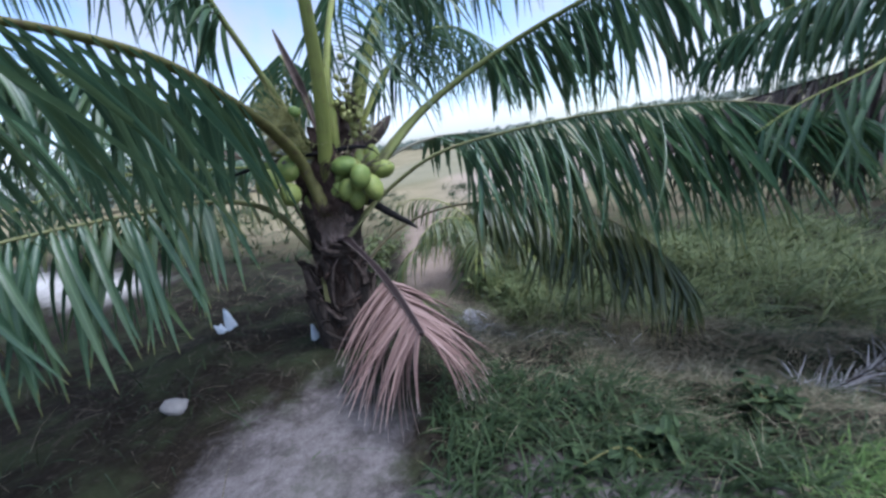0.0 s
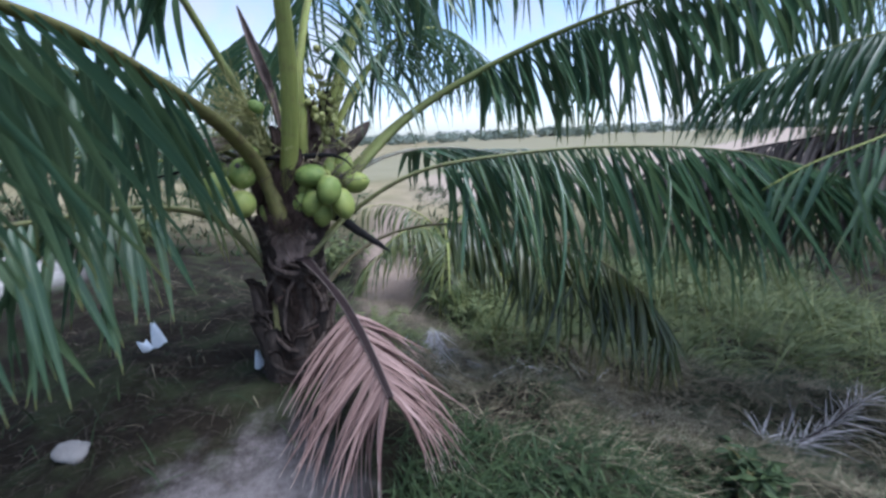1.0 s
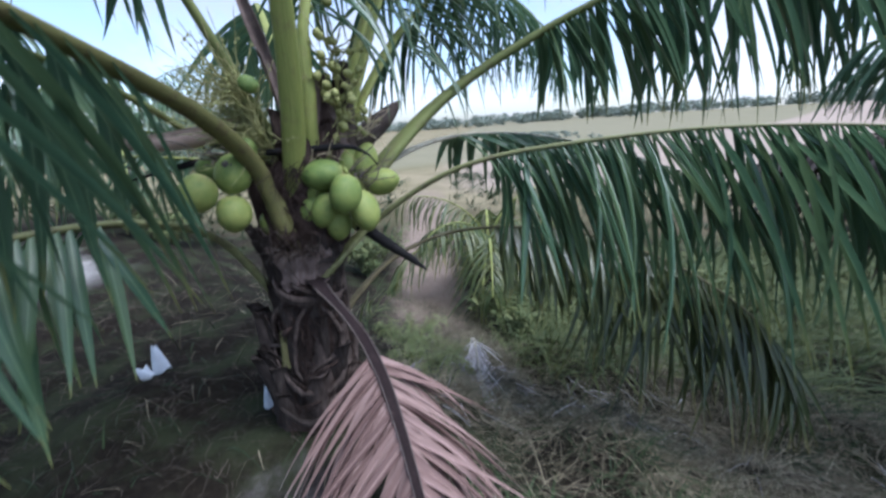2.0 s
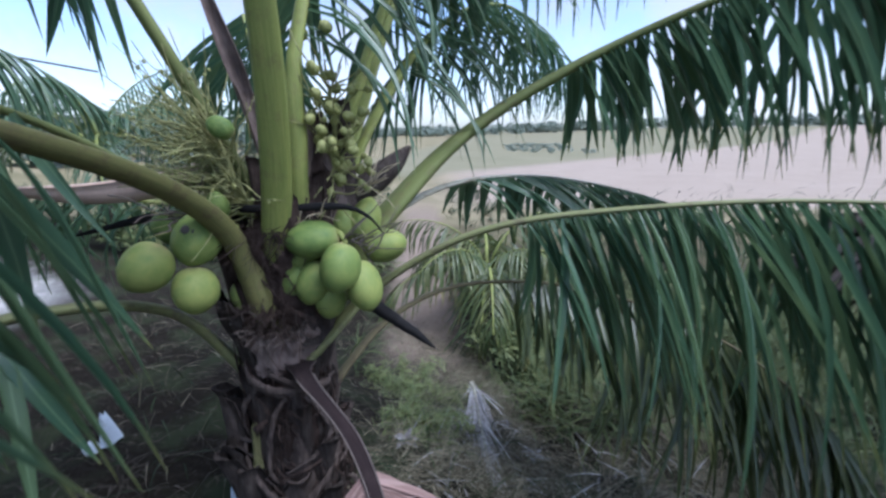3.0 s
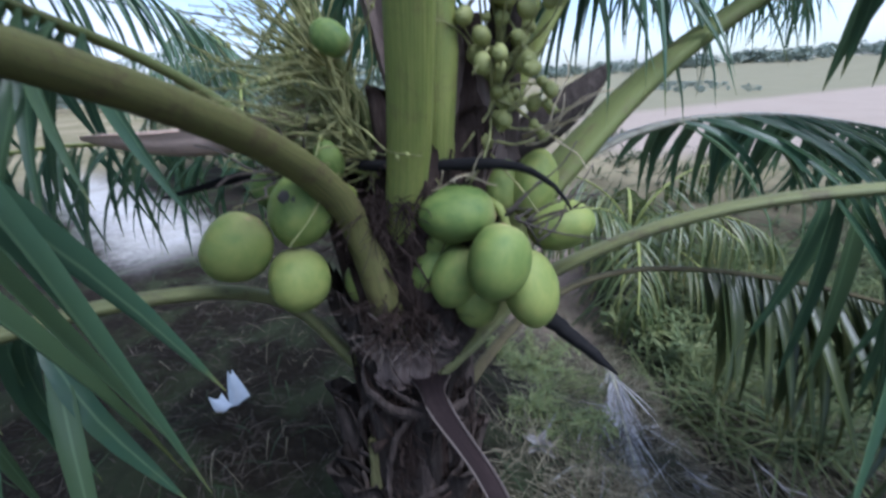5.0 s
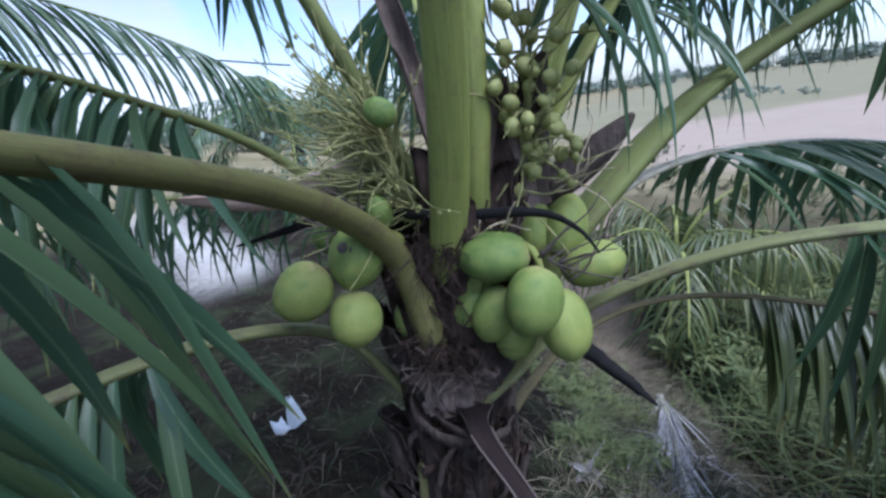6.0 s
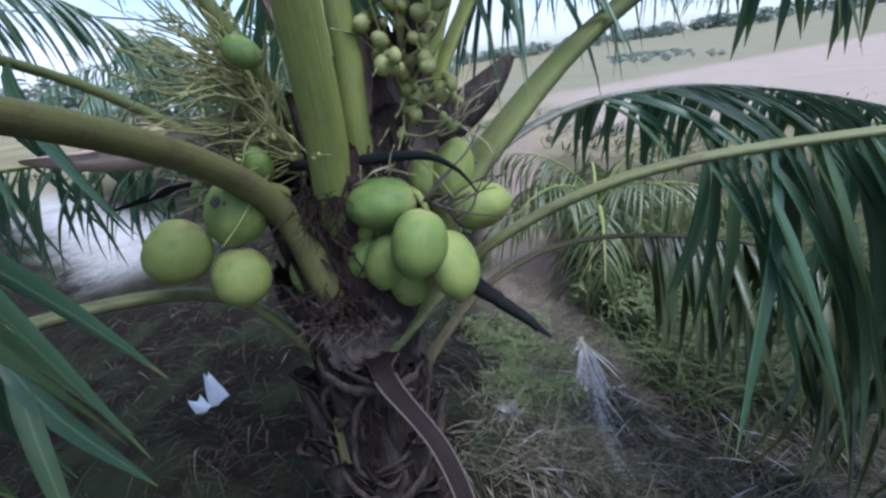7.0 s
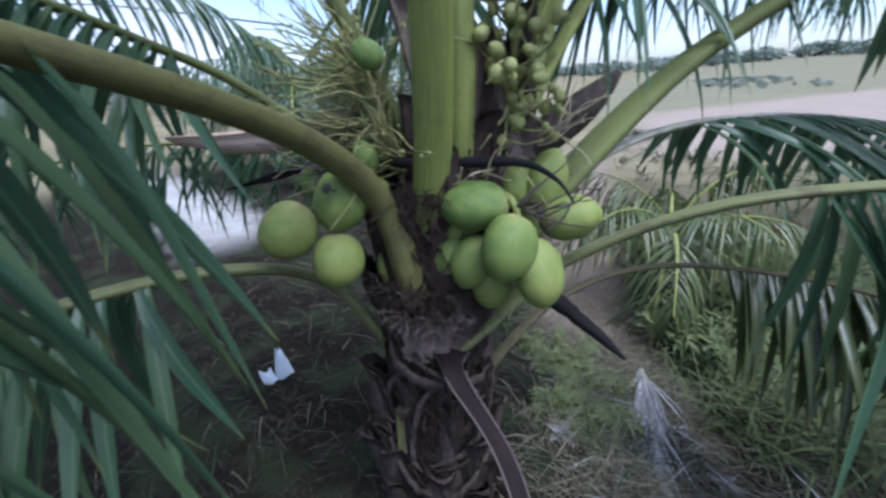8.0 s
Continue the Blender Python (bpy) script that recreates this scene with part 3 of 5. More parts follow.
# old leaf bases, ring by ring up the trunk
rng = np.random.default_rng(11)
for ring_i, (z, r, n) in enumerate(((0.05, 0.25, 5), (0.26, 0.215, 4), (0.46, 0.19, 4), (0.66, 0.165, 4))):
    for j in range(n):
        az = -1.9 + ring_i * 0.73 + j * 2 * math.pi / n + rng.normal(0, 0.25)
        boot((-0.985 + 0.02 * ring_i + r * math.cos(az), 3.1 + r * math.sin(az), z + rng.normal(0, 0.04)), az, rng.uniform(-0.1, 0.25), rng.uniform(0.24, 0.4), rng.uniform(0.18, 0.30),
             20 + ring_i * 9 + j, M_boot if rng.random() < 0.35 else M_bark)
for z, az, w in ((1.12, -1.2, 0.2), (1.2, -0.4, 0.18), (1.42, -1.1, 0.16), (1.5, -0.5, 0.15), (1.62, -1.3, 0.13), (1.3, -2.3, 0.2), (1.55, -2.2, 0.16)):
    r0 = float(np.interp(z, [1.0, 1.2, 1.45, 1.75], [0.17, 0.2, 0.18, 0.11]))
    boot((-0.9 + 0.12 * max(0, z - 1.35) * 2 + r0 * math.cos(az), 3.13 + r0 * math.sin(az), z), az, 0.1, 0.22, w, int(z * 100), M_fibre)
boot((-1.14, 3.0, 0.42), -2.2, 0.1, 0.34, 0.2, 92, M_bark)
boot((-1.04, 2.91, 0.46), -1.75, 0.0, 0.2, 0.11, 93, M_sheath_green)
boot((-0.84, 2.96, 0.42), -0.75, 0.1, 0.34, 0.2, 94, M_bark)
boot((-1.08, 2.88, 0.14), -1.7, 0.1, 0.36, 0.26, 95, M_bark)
boot((-0.86, 2.9, 0.12), -0.9, 0.15, 0.34, 0.26, 96, M_boot)



def round_trunk(points, wide, thick, material, r=0.185, label="", name="sheath_rib"):
    """A rib that lies on the trunk: points are (angle, height, lift off the trunk)."""
    p = [(-0.95 + (r + q[2]) * math.cos(q[0]), 3.1 + (r + q[2]) * math.sin(q[0]), q[1]) for q in points]
    n = 26
    taper = np.interp(np.linspace(0, 1, n), [0, 0.15, 0.85, 1], [0.45, 1, 1, 0.3])
    v, f, u = tube(spline(p, n) + np.random.default_rng(len(p) + int(wide * 999)).normal(0, 0.003, (n, 3)), thick * 0.7 * taper, wide * 0.8 * taper, 8, 0, ROOT)
    place(name, mesh_of(name, v, f, u), material, palm, label)


# the lip of the dry frond's base, and the arched margins of older bases below it
round_trunk([(-2.3, 0.98, 0.0), (-2.02, 0.93, 0.02), (-1.77, 0.885, 0.035), (-1.37, 0.86, 0.045), (-0.9, 0.85, 0.05), (-0.5, 0.84, 0.05), (-0.1, 0.84, 0.03)], 0.05, 0.022, M_boot)
round_trunk([(-2.1, 0.91, 0.0), (-1.8, 0.86, 0.02), (-1.4, 0.835, 0.03), (-1.0, 0.82, 0.03)], 0.03, 0.02, M_boot)
round_trunk([(-1.85, 0.84, 0.01), (-2.3, 0.72, 0.03), (-2.45, 0.56, 0.03), (-2.2, 0.43, 0.03), (-1.6, 0.36, 0.02)], 0.034, 0.022, M_boot)
round_trunk([(-1.1, 0.83, 0.01), (-1.45, 0.74, 0.03), (-1.62, 0.6, 0.03), (-1.7, 0.46, 0.03), (-1.6, 0.38, 0.01)], 0.03, 0.02, M_boot)
round_trunk([(-0.95, 0.82, 0.01), (-0.62, 0.72, 0.025), (-0.42, 0.6, 0.03), (-0.62, 0.53, 0.03), (-1.0, 0.48, 0.03), (-1.4, 0.44, 0.02)], 0.03, 0.02, M_boot)
round_trunk([(-2.6, 0.62, 0.02), (-2.2, 0.5, 0.05), (-1.7, 0.36, 0.06), (-1.2, 0.32, 0.05), (-0.7, 0.36, 0.05), (-0.3, 0.46, 0.03)], 0.045, 0.025, M_boot)
round_trunk([(-2.5, 0.34, 0.07), (-2.0, 0.24, 0.1), (-1.4, 0.18, 0.1), (-0.8, 0.22, 0.1), (-0.3, 0.3, 0.07)], 0.05, 0.03, M_bark)


def sheath_band(a0, a1, z0, z1, lean, material, label, seed, r=0.175, torn=0.02):
    """A broad dry sheath wrapped part of the way round the trunk, torn along its upper edge."""
    n, m = 10, 22
    rg = np.random.default_rng(seed)
    tear = rg.normal(0, torn, m)
    v, u = [], []
    for layer in (0.0, -0.008):
        for i in range(n):
            t = i / (n - 1)
            for j in range(m):
                q = j / (m - 1)
                a = a0 + (a1 - a0) * q
                z = z0 + (z1 - z0 + tear[j]) * t + 0.03 * math.sin(math.pi * q)
                rr = r + lean * t + 0.012 * math.sin(7 * t + 3 * q) * t + layer + 0.006 * math.sin(23 * q)
                v.append((-0.95 + rr * math.cos(a) - ROOT[0], 3.1 + rr * math.sin(a) - ROOT[1], z))
                u.append((q, t))
    f = []
    for L in (0, 1):
        for i in range(n - 1):
            for j in range(m - 1):
                k = L * n * m + i * m + j
                q = (k, k + 1, k + m + 1, k + m)
                f.append(q if L else q[::-1])
    rim = [i * m for i in range(n)] + [(n - 1) * m + j for j in range(1, m)] + [i * m + m - 1 for i in range(n - 2, -1, -1)] + [j for j in range(m - 2, 0, -1)]
    for i in range(len(rim)):
        b, c = rim[i], rim[(i + 1) % len(rim)]
        f.append((b, c, c + n * m, b + n * m))
    place("sheath", mesh_of("sheath", v, f, u), material, palm, label)


sheath_band(-1.95, -0.35, 0.87, 1.05, 0.035, M_sheath, "dry pinkish leaf sheath", 97)
sheath_band(-1.75, -0.5, 1.0, 1.09, 0.055, M_sheath, "dry pinkish leaf sheath", 98, 0.19)
sheath_band(-2.7, -1.9, 0.5, 0.85, 0.02, M_bark, "", 99)
sheath_band(-0.6, 0.3, 0.45, 0.8, 0.02, M_bark, "", 100)
sheath_band(-1.4, -0.6, 0.5, 0.8, -0.01, M_fibre, "", 101, 0.18)

boot((-0.775, 3.03, 1.52), -1.45, 0.02, 0.40, 0.17, 102, M_sheath)
boot((-0.70, 3.09, 1.50), -1.25, 0.03, 0.36, 0.24, 109, M_sheath)
boot((-0.66, 3.16, 1.56), -0.95, 0.1, 0.42, 0.2, 110, M_boot)
boot((-1.2, 2.99, 0.34), -2.75, 0.05, 0.42, 0.3, 111, M_boot)
boot((-1.12, 2.9, 0.16), -2.3, 0.2, 0.42, 0.32, 112, M_bark)
boot((-1.16, 3.02, 0.5), -2.7, 0.3, 0.32, 0.22, 104, M_bark)
boot((-1.12, 2.94, 0.3), -2.3, 0.25, 0.3, 0.24, 105, M_bark)
boot((-0.78, 3.0, 0.3), -0.4, 0.25, 0.3, 0.22, 106, M_bark)

# broad dark sheaths that fill the crown below the nuts
for k, (az, z, out, w, ln) in enumerate(((-2.75, 1.02, 0.20, 0.34, 0.40), (-2.35, 1.10, 0.22, 0.30, 0.38), (-2.9, 1.22, 0.22, 0.30, 0.36), (-1.95, 1.02, 0.21, 0.28, 0.3),
                                         (-0.35, 1.0, 0.19, 0.30, 0.36), (0.1, 1.12, 0.2, 0.28, 0.34), (-0.8, 1.02, 0.2, 0.26, 0.26))):
    boot((-0.92 + out * math.cos(az), 3.13 + out * math.sin(az), z), az, 0.12, ln, w, 130 + k, M_fibre if k % 2 else M_bark)
sheath_band(-3.0, -1.75, 0.84, 1.2, 0.075, M_bark, "", 107)
sheath_band(-0.55, 0.4, 0.82, 1.18, 0.07, M_bark, "", 108)

# torn ribbons of old sheath that lie round the trunk
for i in range(34):
    z0, az = rng.uniform(0.15, 1.0), rng.uniform(-2.9, 0.6)
    r0 = 0.265 - 0.10 * float(smooth(z0, 0.0, 0.55)) + rng.uniform(0.0, 0.05)
    run, drop = rng.uniform(-1.3, 1.3), rng.uniform(0.05, 0.3)
    p = [(-0.98 + 0.06 * z0 + (r0 + 0.03 * math.sin(3 * q)) * math.cos(az + run * q), 3.1 + (r0 + 0.03 * math.sin(3 * q)) * math.sin(az + run * q), z0 - drop * q ** 1.7) for q in np.linspace(0, 1, 5)]
    w = rng.uniform(0.012, 0.04) * np.interp(np.linspace(0, 1, 14), [0, 0.3, 1], [0.6, 1, 0.25])
    v, f, u = tube(spline(p, 14), w * 0.25, w, 6, 0, ROOT)
    place("sheath_ribbon", mesh_of("sheath_ribbon", v, f, u), M_boot if rng.random() < 0.5 else M_fibre, palm)

# trailing fibres round the trunk
bits = []
for i in range(420):
    if i >= 190:
        az, z0, run, drop = rng.uniform(-3.0, 0.6), rng.uniform(0.12, 1.0), rng.normal(0, 0.6), rng.uniform(0.03, 0.28)
        r0 = 0.27 - 0.10 * float(smooth(z0, 0.0, 0.55)) + rng.uniform(-0.01, 0.035)
        p = [(-0.965 + r0 * math.cos(az + run * q), 3.1 + r0 * math.sin(az + run * q), z0 - drop * q ** 1.5) for q in np.linspace(0, 1, 4)]
        bits.append(tube(spline(p, 8), rng.uniform(0.003, 0.007), np.linspace(0.012, 0.004, 8), 4, 0, ROOT))
        continue
    az, z0 = rng.uniform(0, 2 * math.pi), rng.uniform(0.2, 1.5)
    r0 = 0.20 - 0.05 * smooth(z0, 0.1, 0.8)
    p = [(-0.95 + (r0 + 0.01) * math.cos(az), 3.1 + (r0 + 0.01) * math.sin(az), z0)]
    for q in range(3):
        az += rng.normal(0, 0.25)
        p.append((-0.95 + (r0 + rng.uniform(0.01, 0.07)) * math.cos(az), 3.1 + (r0 + rng.uniform(0.01, 0.07)) * math.sin(az), p[-1][2] - rng.uniform(0.02, 0.11)))
    bits.append(tube(spline(p, 8), np.linspace(0.009, 0.003, 8), np.linspace(0.006, 0.002, 8), 4, 0, ROOT))
for i in range(170):
    az, z0 = rng.uniform(0, 2 * math.pi), rng.uniform(1.1, 1.75)
    p = []
    for q in range(4):
        r0 = float(np.interp(z0, [1.0, 1.2, 1.45, 1.75, 1.9], [0.18, 0.22, 0.2, 0.125, 0.07])) + rng.uniform(0.0, 0.03)
        cx = float(np.interp(z0, [1.0, 1.35, 1.9], [-0.93, -0.9, -0.77]))
        p.append((cx + r0 * math.cos(az), 3.13 + r0 * math.sin(az), z0))
        az += rng.normal(0, 0.22)
        z0 -= rng.uniform(0.02, 0.09)
    bits.append(tube(spline(p, 8), np.linspace(0.012, 0.004, 8), np.linspace(0.006, 0.002, 8), 4, 0, ROOT))
v, f, u = joined(bits)
tagged(place("fibre_mat", mesh_of("fibre_mat", v, f, u), M_fibre, palm, "loose brown trunk fibres"), kind="stuff")

L_green = leaflet_meshes(M_leaf, "leaflet")
L_dry = leaflet_meshes(M_leaf_dry, "dry_leaflet", np.array([0.8, 1.0, 0.9, 0.7, 0.5, 0.36, 0.22, 0.03]))
L_old = leaflet_meshes(M_leaf_old, "old_leaflet")

# fronds, each from its base to its tip
FRONT = [(-0.94, 3.05, 0.98), (-0.935, 2.935, 1.2), (-0.99, 2.89, 1.48), (-1.0, 2.63, 1.7), (-0.98, 2.18, 1.87), (-0.95, 1.59, 2.0), (-1.0, 0.9, 1.98), (-1.1, 0.25, 1.8)]
frond(palm, ROOT, FRONT, M_leaf, M_stalk_olive, 0.40, 0.92, 0.06, 0.13, el=(-1.0, -0.5), sweep=(-0.9, -1.4), droop=0.6, separate=L_green, blade=0.05,
      label="olive-brown stalk", seed=3, high=0.95, bell=0.3)
frond(palm, ROOT, [(-0.78, 3.2, 1.2), (-0.62, 3.32, 1.41), (-0.22, 3.7, 1.84), (0.39, 3.95, 2.21), (1.14, 4.12, 2.54), (1.97, 4.24, 2.82), (2.8, 4.3, 2.96), (3.6, 4.25, 2.9)], M_leaf, M_stalk_grey,
      0.33, 1.35, 0.035, 0.17, el=(-0.85, -0.95), sweep=(0.7, 0.9), droop=0.5, seed=4, separate=L_green, high=0.7, blade=0.058, grow=0.55)
frond(palm, ROOT, [(-0.9, 3.06, 0.84), (-0.76, 3.04, 1.0), (-0.55, 3.20, 1.21), (-0.1, 3.21, 1.46), (0.49, 3.2, 1.56), (1.18, 3.17, 1.6), (1.93, 3.08, 1.55), (2.6, 2.95, 1.35)], M_leaf, M_stalk_pale,
      0.325, 1.2, 0.022, 0.095, el=(-0.95, -0.68), sweep=(0.8, 1.05), droop=0.55, separate=L_green, seed=5, high=0.6, grow=0.8, blade=0.04, mess=0.1)
frond(palm, ROOT, [(-0.9, 3.22, 0.55), (-0.84, 3.35, 0.62), (-0.66, 3.69, 0.79), (-0.35, 3.92, 0.91), (0.06, 4.0, 0.95), (0.6, 3.92, 0.93), (1.15, 3.72, 0.78), (1.55, 3.52, 0.52), (1.8, 3.4, 0.2)], M_leaf_old, M_stalk_brown,
      0.40, 1.1, 0.019, 0.06, el=(-0.6, -0.9), sweep=(0.3, 0.8), droop=0.8, blade=0.042, label="low yellowing frond", seed=6, grow=0.6, separate=L_old)
frond(palm, ROOT, [(-0.75, 3.25, 1.25), (-0.61, 3.35, 1.42), (-0.39, 3.66, 1.55), (-0.1, 3.93, 1.6), (0.35, 4.25, 1.57), (1.0, 4.6, 1.42), (1.8, 4.9, 1.15)], M_leaf, M_stalk_white,
      0.27, 0.72, 0.03, 0.065, el=(-0.1, -0.6), sweep=(0.5, 1.0), droop=1.1, seed=7, separate=L_green, blade=0.04)
frond(palm, ROOT, [(-1.03, 3.08, 0.7), (-1.12, 3.03, 0.86), (-1.26, 2.87, 1.19), (-1.37, 2.51, 1.35), (-1.49, 1.98, 1.38), (-1.66, 1.3, 1.36), (-1.9, 0.6, 1.2)], M_leaf, M_stalk_pale,
      0.36, 0.75, 0.034, 0.095, el=(-0.7, -1.0), sweep=(0.4, 0.9), droop=1.0, seed=8, bell=0.5, separate=L_green, blade=0.045)
frond(palm, ROOT, [(-0.98, 3.18, 1.35), (-1.1, 3.16, 1.52), (-1.38, 3.07, 1.65), (-1.53, 2.96, 1.8), (-1.66, 2.78, 1.93), (-1.85, 2.4, 2.1), (-2.2, 1.7, 2.2), (-2.6, 1.0, 2.0)], M_leaf, M_stalk_grey,
      0.32, 0.85, 0.026, 0.085, el=(-0.3, -0.7), sweep=(0.4, 0.9), droop=1.1, seed=9, blade=0.04, separate=L_green)
frond(palm, ROOT, [(-0.93, 3.2, 1.4), (-1.1, 3.25, 1.51), (-1.48, 3.31, 1.53), (-1.94, 3.22, 1.57), (-2.34, 2.93, 1.6), (-2.66, 2.45, 1.5), (-2.9, 1.9, 1.3)], M_leaf, M_stalk,
      0.24, 0.52, 0.036, 0.05, el=(-0.3, -0.9), sweep=(0.5, 0.9), droop=1.3, seed=10, blade=0.026, mess=0.2, gaps=0.1, separate=L_green)
frond(palm, ROOT, [(-0.885, 3.0, 1.24), (-0.875, 2.97, 1.43), (-0.8, 2.88, 1.7), (-0.72, 2.75, 2.05), (-0.66, 2.6, 2.5), (-0.6, 2.4, 3.2), (-0.5, 2.0, 3.9), (-0.4, 1.3, 4.3)], M_leaf, M_stalk,
      0.5, 1.0, 0.035, 0.125, el=(0.1, -0.4), sweep=(0.5, 0.9), droop=1.0, seed=11, high=0.6, bell=0.0, separate=L_green, blade=0.045)
frond(palm, ROOT, [(-0.92, 3.15, 1.3), (-0.95, 3.12, 1.5), (-1.05, 3.06, 1.75), (-1.16, 2.99, 2.05), (-1.32, 2.9, 2.45), (-1.6, 2.75, 3.1), (-2.1, 2.5, 3.6), (-2.9, 2.2, 3.7)], M_leaf, M_stalk_grey,
      0.36, 1.0, 0.035, 0.125, el=(-0.1, -0.7), sweep=(0.5, 0.9), droop=1.1, seed=12, blade=0.04, separate=L_green)
frond(palm, ROOT, [(-0.82, 3.08, 1.4), (-0.778, 2.985, 1.64), (-0.758, 2.98, 1.82), (-0.75, 3.0, 2.1), (-0.66, 3.25, 2.7), (-0.5, 3.8, 3.3), (-0.3, 4.5, 3.5), (-0.1, 5.3, 3.2)], M_leaf, M_stalk,
      0.2, 0.9, 0.042, 0.08, el=(-0.2, -0.8), sweep=(0.6, 0.9), droop=1.3, seed=13, blade=0.03, separate=L_green)
frond(palm, ROOT, [(-0.82, 3.22, 1.4), (-0.7, 3.45, 1.85), (-0.6, 3.8, 2.4), (-0.48, 4.3, 2.95), (-0.3, 5.0, 3.2), (-0.1, 5.8, 3.0)], M_leaf, M_stalk,
      0.3, 0.75, 0.05, 0.08, el=(-0.1, -0.8), sweep=(0.5, 0.9), droop=1.2, seed=14, separate=L_green)
frond(palm, ROOT, [(-0.92, 3.25, 1.4), (-1.1, 3.5, 1.8), (-1.35, 3.85, 2.25), (-1.7, 4.4, 2.6), (-2.1, 5.1, 2.6), (-2.5, 5.9, 2.2)], M_leaf, M_stalk,
      0.3, 1.0, 0.034, 0.075, el=(-0.3, -0.9), sweep=(0.5, 0.9), droop=1.2, seed=15, separate=L_green)
frond(palm, ROOT, [(-0.78, 3.2, 1.5), (-0.66, 3.35, 2.0), (-0.45, 3.6, 2.6), (0.0, 3.9, 3.15), (0.7, 4.1, 3.45), (1.5, 4.15, 3.4), (2.3, 4.1, 3.0)], M_leaf, M_stalk,
      0.34, 1.05, 0.05, 0.09, el=(-0.5, -0.9), sweep=(0.5, 0.9), droop=0.9, seed=19, separate=L_green, blade=0.045)
frond(palm, ROOT, [(-0.8, 3.25, 1.4), (-0.66, 3.5, 1.85), (-0.45, 3.9, 2.3), (-0.2, 4.4, 2.6), (0.1, 5.0, 2.72), (0.45, 5.7, 2.6), (0.8, 6.3, 2.2)], M_leaf, M_stalk,
      0.22, 0.9, 0.04, 0.085, el=(-0.3, -0.9), sweep=(0.4, 0.9), droop=1.1, seed=20, blade=0.03, mess=0.15, separate=L_green)
# the dry frond that hangs in front of the trunk
frond(palm, ROOT, [(-0.84, 2.98, 0.93), (-0.76, 2.86, 0.93), (-0.58, 2.80, 0.74), (-0.43, 2.62, 0.63), (-0.28, 2.32, 0.60), (-0.12, 1.94, 0.61)], M_leaf_dry, M_stalk_dry,
      0.40, 0.76, 0.016, 0.075, 0.026, el=(-0.4, -0.7), sweep=(0.35, 0.7), droop=0.55, follow=0.25, mess=0.06, blade=0.04, separate=L_dry, label="dry pinkish-brown hanging frond", seed=17, gaps=0.03, high=0.5)
HANG = spline([(-0.84, 2.98, 0.93), (-0.76, 2.86, 0.93), (-0.58, 2.80, 0.74), (-0.43, 2.62, 0.63), (-0.28, 2.32, 0.60), (-0.12, 1.94, 0.61)], 44)
_, HANG_SIDE, HANG_UP = frames_along(HANG)
for sgn in (-1, 1):
    w = (0.075 - 0.049 * np.clip(np.linspace(0, 1, 44) / 0.95, 0, 1) ** 0.8)[:, None]
    v, f, u = tube(HANG[4:] + sgn * HANG_SIDE[4:] * w[4:] * 0.5 + HANG_UP[4:] * 0.004, np.linspace(0.008, 0.003, 40), np.linspace(0.008, 0.003, 40), 6, 0, ROOT)
    place("stalk_rib", mesh_of("stalk_rib", v, f, u), M_rib, palm, "pale frayed stalk edge")
# the blackened stub of a broken frond, pointed at its end
line = spline([(-0.78, 3.17, 1.27), (-0.64, 3.2, 1.16), (-0.52, 3.21, 1.065), (-0.40, 3.2, 0.985), (-0.30, 3.19, 0.91)], 30)
w = np.interp(np.linspace(0, 1, 30), [0, 0.3, 0.55, 0.85, 1], [0.085, 0.08, 0.072, 0.046, 0.008])
v, f, u = tube(line + np.random.default_rng(18).normal(0, 0.0015, (30, 3)), w * 0.7, w, 9, 0.3, ROOT)
place("broken_stalk", mesh_of("broken_stalk", v, f, u), M_stalk_black, palm, "blackened pointed stub of a broken frond")

# nuts: centre, half length, half width, direction of the free end
def nut_mesh(name, ring=22, rows=15):
    v, u = [], []
    for i in range(rows):
        t = i / (rows - 1)
        th = math.pi * t
        r = math.sin(th) ** (0.9 if t < 0.6 else 0.9 + 1.1 * (t - 0.6)) * (1 + 0.09 * math.cos(th) + 0.02 * math.cos(3 * th))
        zz = -math.cos(th) * (1.0 if t < 0.5 else 1.04)
        for j in range(ring):
            a = 2 * math.pi * j / ring
            w = r * (1 + 0.085 * math.cos(3 * a) * math.sin(th) * (0.4 + 0.6 * t) + 0.012 * math.sin(2 * a + 5 * t))
            v.append((w * math.cos(a), w * math.sin(a), zz))
            u.append((j / ring, 1 - t))
    f = [(i * ring + j, i * ring + (j + 1) % ring, (i + 1) * ring + (j + 1) % ring, (i + 1) * ring + j) for i in range(rows - 1) for j in range(ring)]
    return mesh_of(name, v, f, u)


def calyx_mesh():
    bits = []
    for k in range(6):
        a = k * math.pi / 3 + 0.1
        v, u = [], []
        for i in range(4):
            t = i / 3
            for q in (-1, 0, 1):
                rr = 0.10 + 0.42 * t
                b = a + q * 0.5 * (1 - 0.75 * t)
                v.append((rr * math.cos(b), rr * math.sin(b), -1.02 + 0.17 * t * t + 0.02 * (1 - abs(q)) + (0.03 if k % 2 else 0)))
                u.append((q, t))
        f = [(i * 3 + j, i * 3 + j + 1, i * 3 + j + 4, i * 3 + j + 3) for i in range(3) for j in range(2)]
        bits.append((np.array(v), f, np.array(u)))
    v, f, u = joined(bits)
    return mesh_of("calyx", v, f, u)


